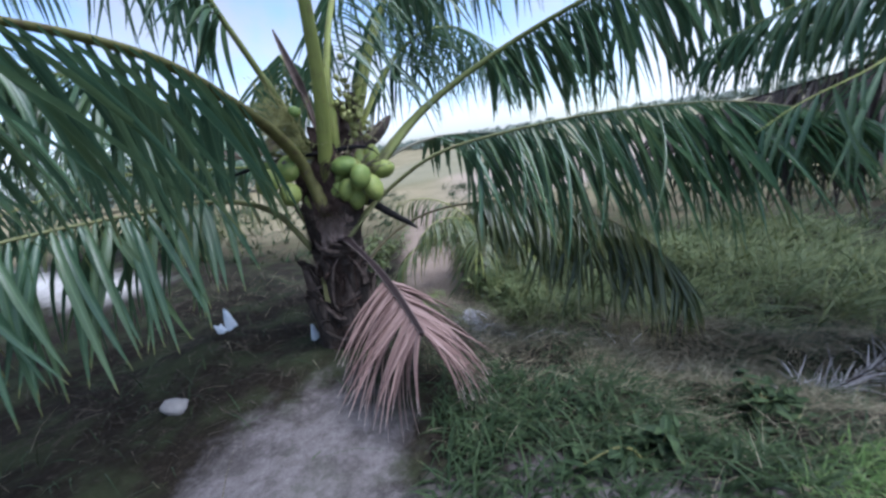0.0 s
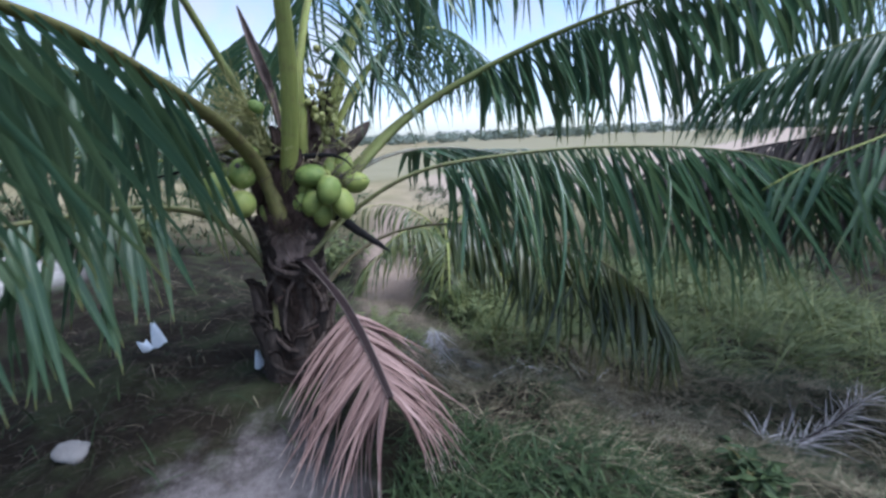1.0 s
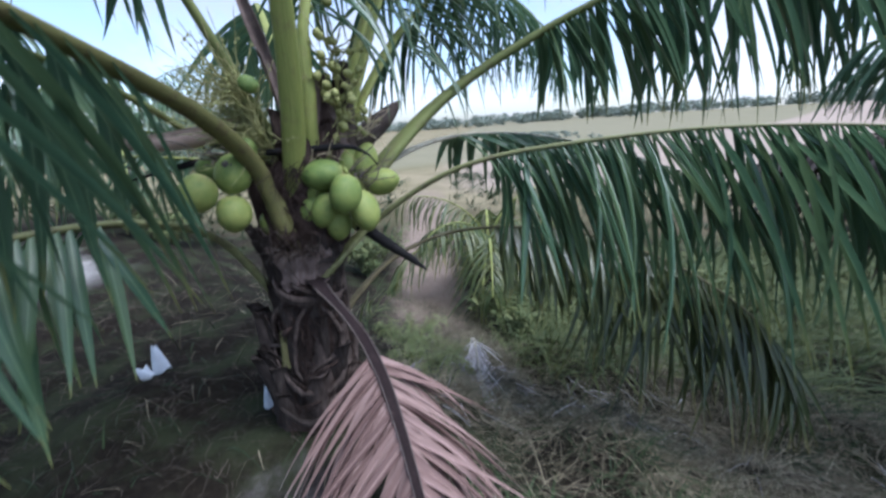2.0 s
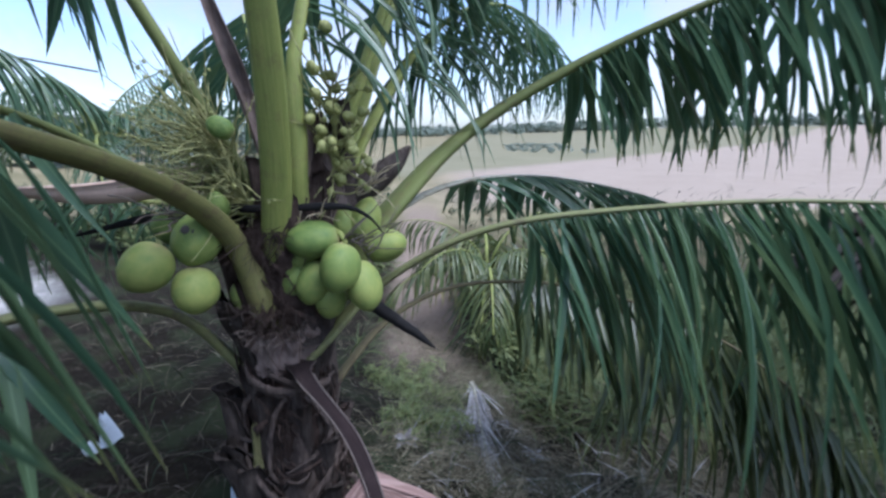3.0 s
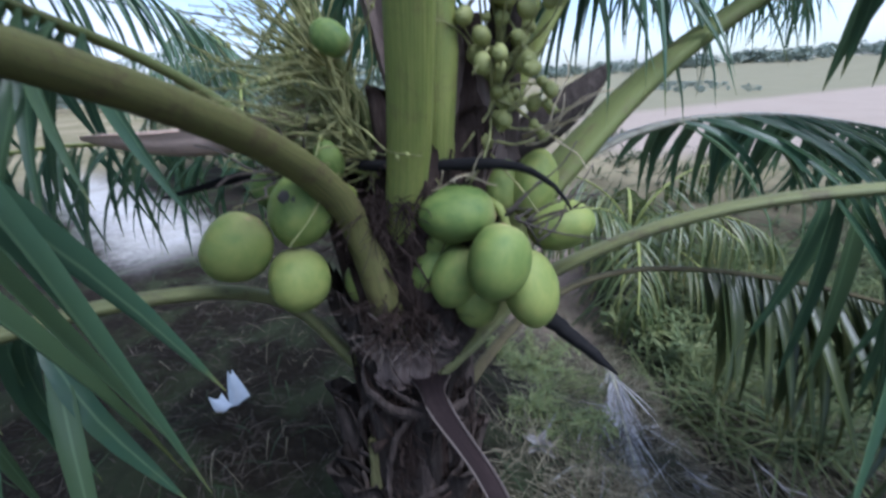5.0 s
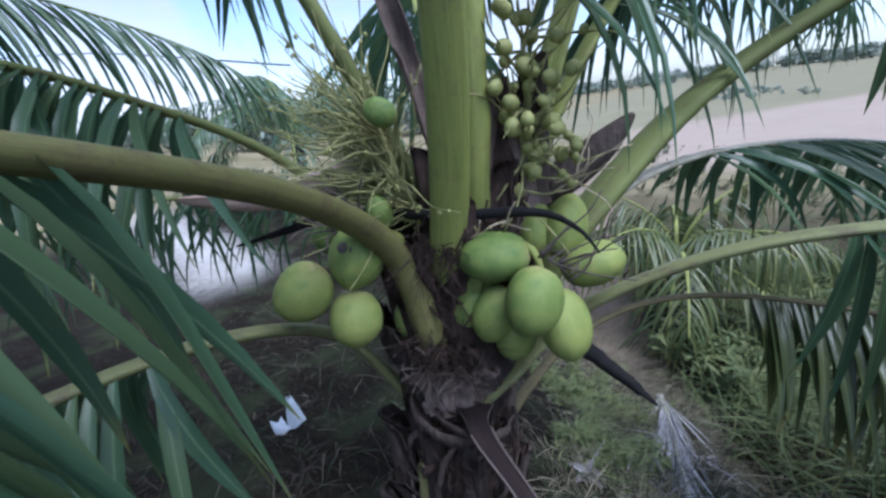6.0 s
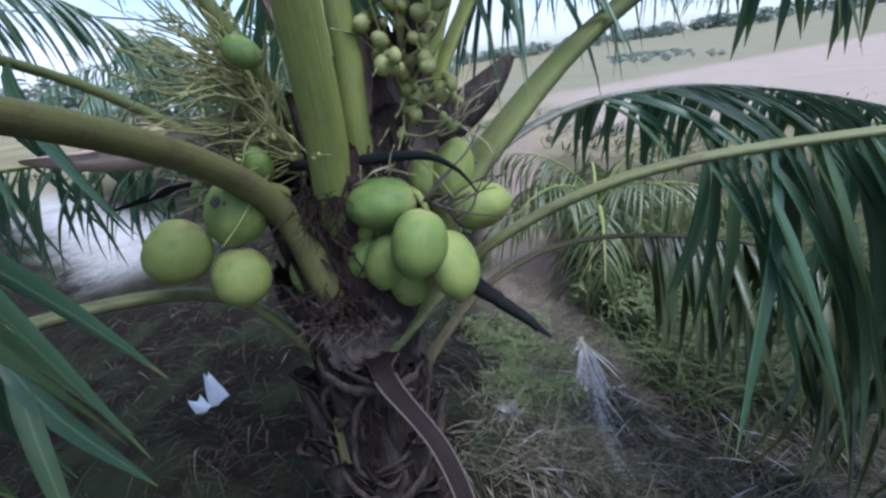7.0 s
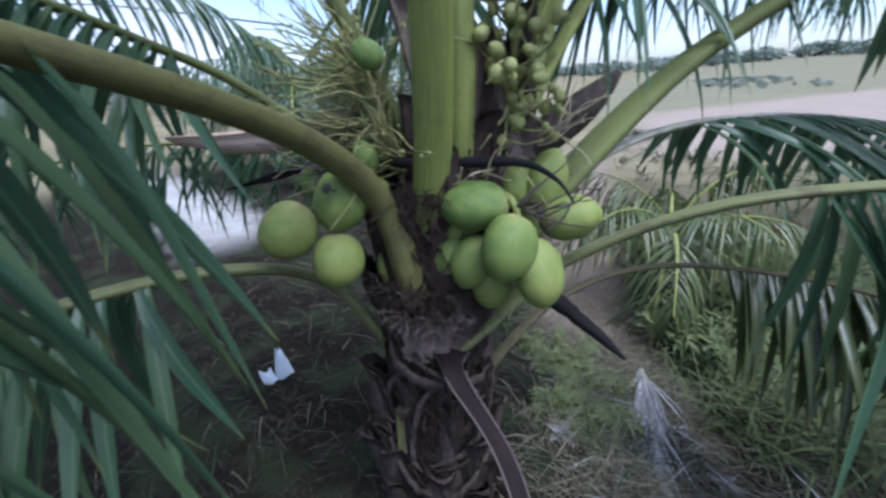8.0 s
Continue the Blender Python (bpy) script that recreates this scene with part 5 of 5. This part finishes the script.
shrub(0.85, 1.75, 0.4, 0.16, 110, 0.11, 0.05, M_grass, "dark green broad-leaved weeds on the slope", 87, "weeds", "weeds")
shrub(1.7, 2.3, 0.45, 0.16, 90, 0.11, 0.045, M_grass, "broad-leaved green weeds", 88, "weeds", "weeds")
shrub(-6.0, 8.0, 1.1, 0.9, 800, 0.18, 0.04, M_bush, "shrub beside the sandy track", 89)


# a fallen frond with bleached leaflets
def fallen(x, y, az, length, label, seed, stalk=M_stalk_dry, sweep=(1.0, 1.3), gap=0.011, blade=0.012, mess=0.32, longest=0.5, leaf=M_leaf_grey):
    at = np.array(at_ground(x, y))
    ob = thing("fallen_frond", tuple(at), label, "palm frond")
    d = np.array((math.cos(az), math.sin(az)))
    pts = []
    for q in np.linspace(-0.5, 0.5, 6):
        gx, gy = x + d[0] * q * length, y + d[1] * q * length
        pts.append((gx, gy, float(height(gx, gy)) + 0.05 + 0.03 * math.cos(q * 3)))
    frond(ob, at, pts, leaf, stalk, 0.02, longest, gap, 0.04, 0.012, el=(0.1, 0.0), sweep=sweep, droop=0.35, seed=seed, blade=blade, name="rachis", mess=mess, gaps=0.2)


fallen(-0.1, 4.58, -1.45, 1.75, "dead frond with bleached leaflets lying down the slope", 94, M_stalk_white, (1.34, 1.48), 0.011, 0.015, 0.12, 0.62, M_leaf_bleached)
fallen(3.45, 3.8, 0.35, 1.5, "fallen frond with bleached grey leaflets", 91)


# ---- small things on the ground ----
def scrap(at, size, az, label, lobes=2):
    """A torn, curled bit of pale plastic: a tall lobe, and a low one beside it."""
    ob = thing("plastic_scrap", at, label, "litter")
    acr, out = np.array((math.cos(az), math.sin(az), 0)), np.array((-math.sin(az), math.cos(az), 0))
    bits = []
    for k in range(lobes):
        n, m = 9, 7
        v, u, f = [], [], []
        for layer in (0, 0.004):
            for i in range(n):
                t = i / (n - 1)
                for j in range(m):
                    q = j / (m - 1) - 0.5
                    if k == 0:
                        w, rise, shift = size * (0.62 - 0.5 * t ** 1.7), 1.05 * t, 0.16 - 0.05 * t
                    else:
                        w, rise, shift = size * (0.5 - 0.12 * t), 0.42 * t, -0.30 - 0.16 * t
                    p = acr * (q * w + shift * size) + out * (size * (0.22 * t * t + 0.5 * q * q - 0.1 * k) + layer)
                    v.append(p + np.array((0, 0, size * (rise + 0.06 * math.sin(6 * q + 4 * t)) + 0.01)))
                    u.append((q + 0.5, t))
        for L in (0, 1):
            for i in range(n - 1):
                for j in range(m - 1):
                    z = L * n * m + i * m + j
                    qd = (z, z + 1, z + m + 1, z + m)
                    f.append(qd if L else qd[::-1])
        bits.append((np.array(v), f, np.array(u)))
    v, f, u = joined(bits)
    place("film", mesh_of("film", v, f, u), M_scrap, ob)


scrap(at_ground(-2.2, 3.28), 0.175, 0.98, "torn pale blue-white plastic scrap on the soil")
scrap(at_ground(-1.28, 3.03, 0.02), 0.12, 0.6, "small pale plastic scrap at the trunk's foot", 1)


def stone(x, y, r, label, seed, squash=0.6, material=M_pale_litter):
    bm = bmesh.new()
    bmesh.ops.create_icosphere(bm, subdivisions=3, radius=1)
    for vv in bm.verts:
        k = 1 + 0.35 * noise.noise(vv.co * 1.3 + Vector((seed * 7.1, 0, 0))) + 0.08 * noise.noise(vv.co * 5)
        vv.co = Vector((vv.co.x * r * k, vv.co.y * r * k * 0.8, vv.co.z * r * squash * k))
    me = bpy.data.meshes.new("stone")
    bm.to_mesh(me)
    bm.free()
    me.polygons.foreach_set("use_smooth", [True] * len(me.polygons))
    ob = place("stone", me, material)
    ob.location = at_ground(x, y, r * squash * 0.4)
    tagged(ob, label, "stone")


# a stone shape stands in for a pale, plastic-like bit of litter
stone(-1.95, 2.25, 0.09, "pale plastic-like litter at the edge of the sand, built as a rounded lump", 3)


def curled_leaf(x, y, size, az, seed):
    """A bleached, curled piece of husk on the ground."""
    rg = np.random.default_rng(seed)
    at = at_ground(x, y)
    ob = thing("husk_piece", at, "bleached curled piece of dry husk", "husk")
    n = 5
    a = az + np.linspace(0, 2 * math.pi, n, endpoint=False) + rg.normal(0, 0.25, n)
    for i in range(n):
        v, f, u = blades((0, 0, 0.03), a[i], rg.uniform(0.1, 0.7), size * rg.uniform(0.6, 1.1), 0.05, rg.uniform(0.5, 1.4), rg.normal(0, 0.5), 0.5)
        place("flake", mesh_of("flake", v, f, u), M_leaf_grey, ob)


curled_leaf(-0.6, 3.85, 0.11, 0.4, 5)
curled_leaf(-0.35, 4.6, 0.13, 1.4, 6)
curled_leaf(0.32, 4.35, 0.12, 0.9, 9)
curled_leaf(0.12, 4.75, 0.1, 2.5, 10)
curled_leaf(1.9, 3.4, 0.10, 0.2, 7)
curled_leaf(2.1, 2.9, 0.10, 2.2, 8)

# the overhead cable behind the track
line = spline([(-40.0, 11.4, 7.4), (-28.0, 10.2, 5.8), (-18.7, 9.2, 4.7), (-12.6, 8.4, 3.9), (-6.2, 7.9, 2.8)], 40)
v, f, u = tube(line, 0.035, 0.035, 6)
tagged(place("cable", mesh_of("cable", v, f, u), M_wire), "thin black overhead cable", "cable")


# ---- distance: scrub and a line of trees ----
def far_woods(name, n, x, y, tall, leaf, label, seed):
    rg = np.random.default_rng(seed)
    bits_v, bits_f, bits_u, at = [], [], [], 0
    for i in range(n):
        cx, cy = rg.uniform(*x), rg.uniform(*y)
        h = tall * rg.uniform(0.5, 1.25)
        m = max(90, int(30 / leaf ** 1.3)) if leaf < 0.25 else 90
        d = unit(rg.normal(0, 1, (m, 3)))
        base = np.array((cx, cy, float(height(cx, cy)) + h * 0.5)) + d * np.array((h * 0.75, h * 0.75, h * 0.5)) * rg.uniform(0.5, 1, (m, 1))
        v, f, u = blades(base, rg.uniform(-3.1, 3.1, m), rg.uniform(-0.5, 0.8, m), leaf * h * rg.uniform(0.6, 1.3, m), leaf * h * 0.6, 0.6, rg.normal(0, 0.8, m), 0.3, np.array([0.4, 1.0, 0.8, 0.1]))
        bits_v.append(v), bits_f.append(f + at), bits_u.append(u)
        at += len(v)
    tagged(place(name, mesh_of(name, np.vstack(bits_v), np.vstack(bits_f), np.vstack(bits_u)), M_far_hazed), label, "trees", kind="stuff")


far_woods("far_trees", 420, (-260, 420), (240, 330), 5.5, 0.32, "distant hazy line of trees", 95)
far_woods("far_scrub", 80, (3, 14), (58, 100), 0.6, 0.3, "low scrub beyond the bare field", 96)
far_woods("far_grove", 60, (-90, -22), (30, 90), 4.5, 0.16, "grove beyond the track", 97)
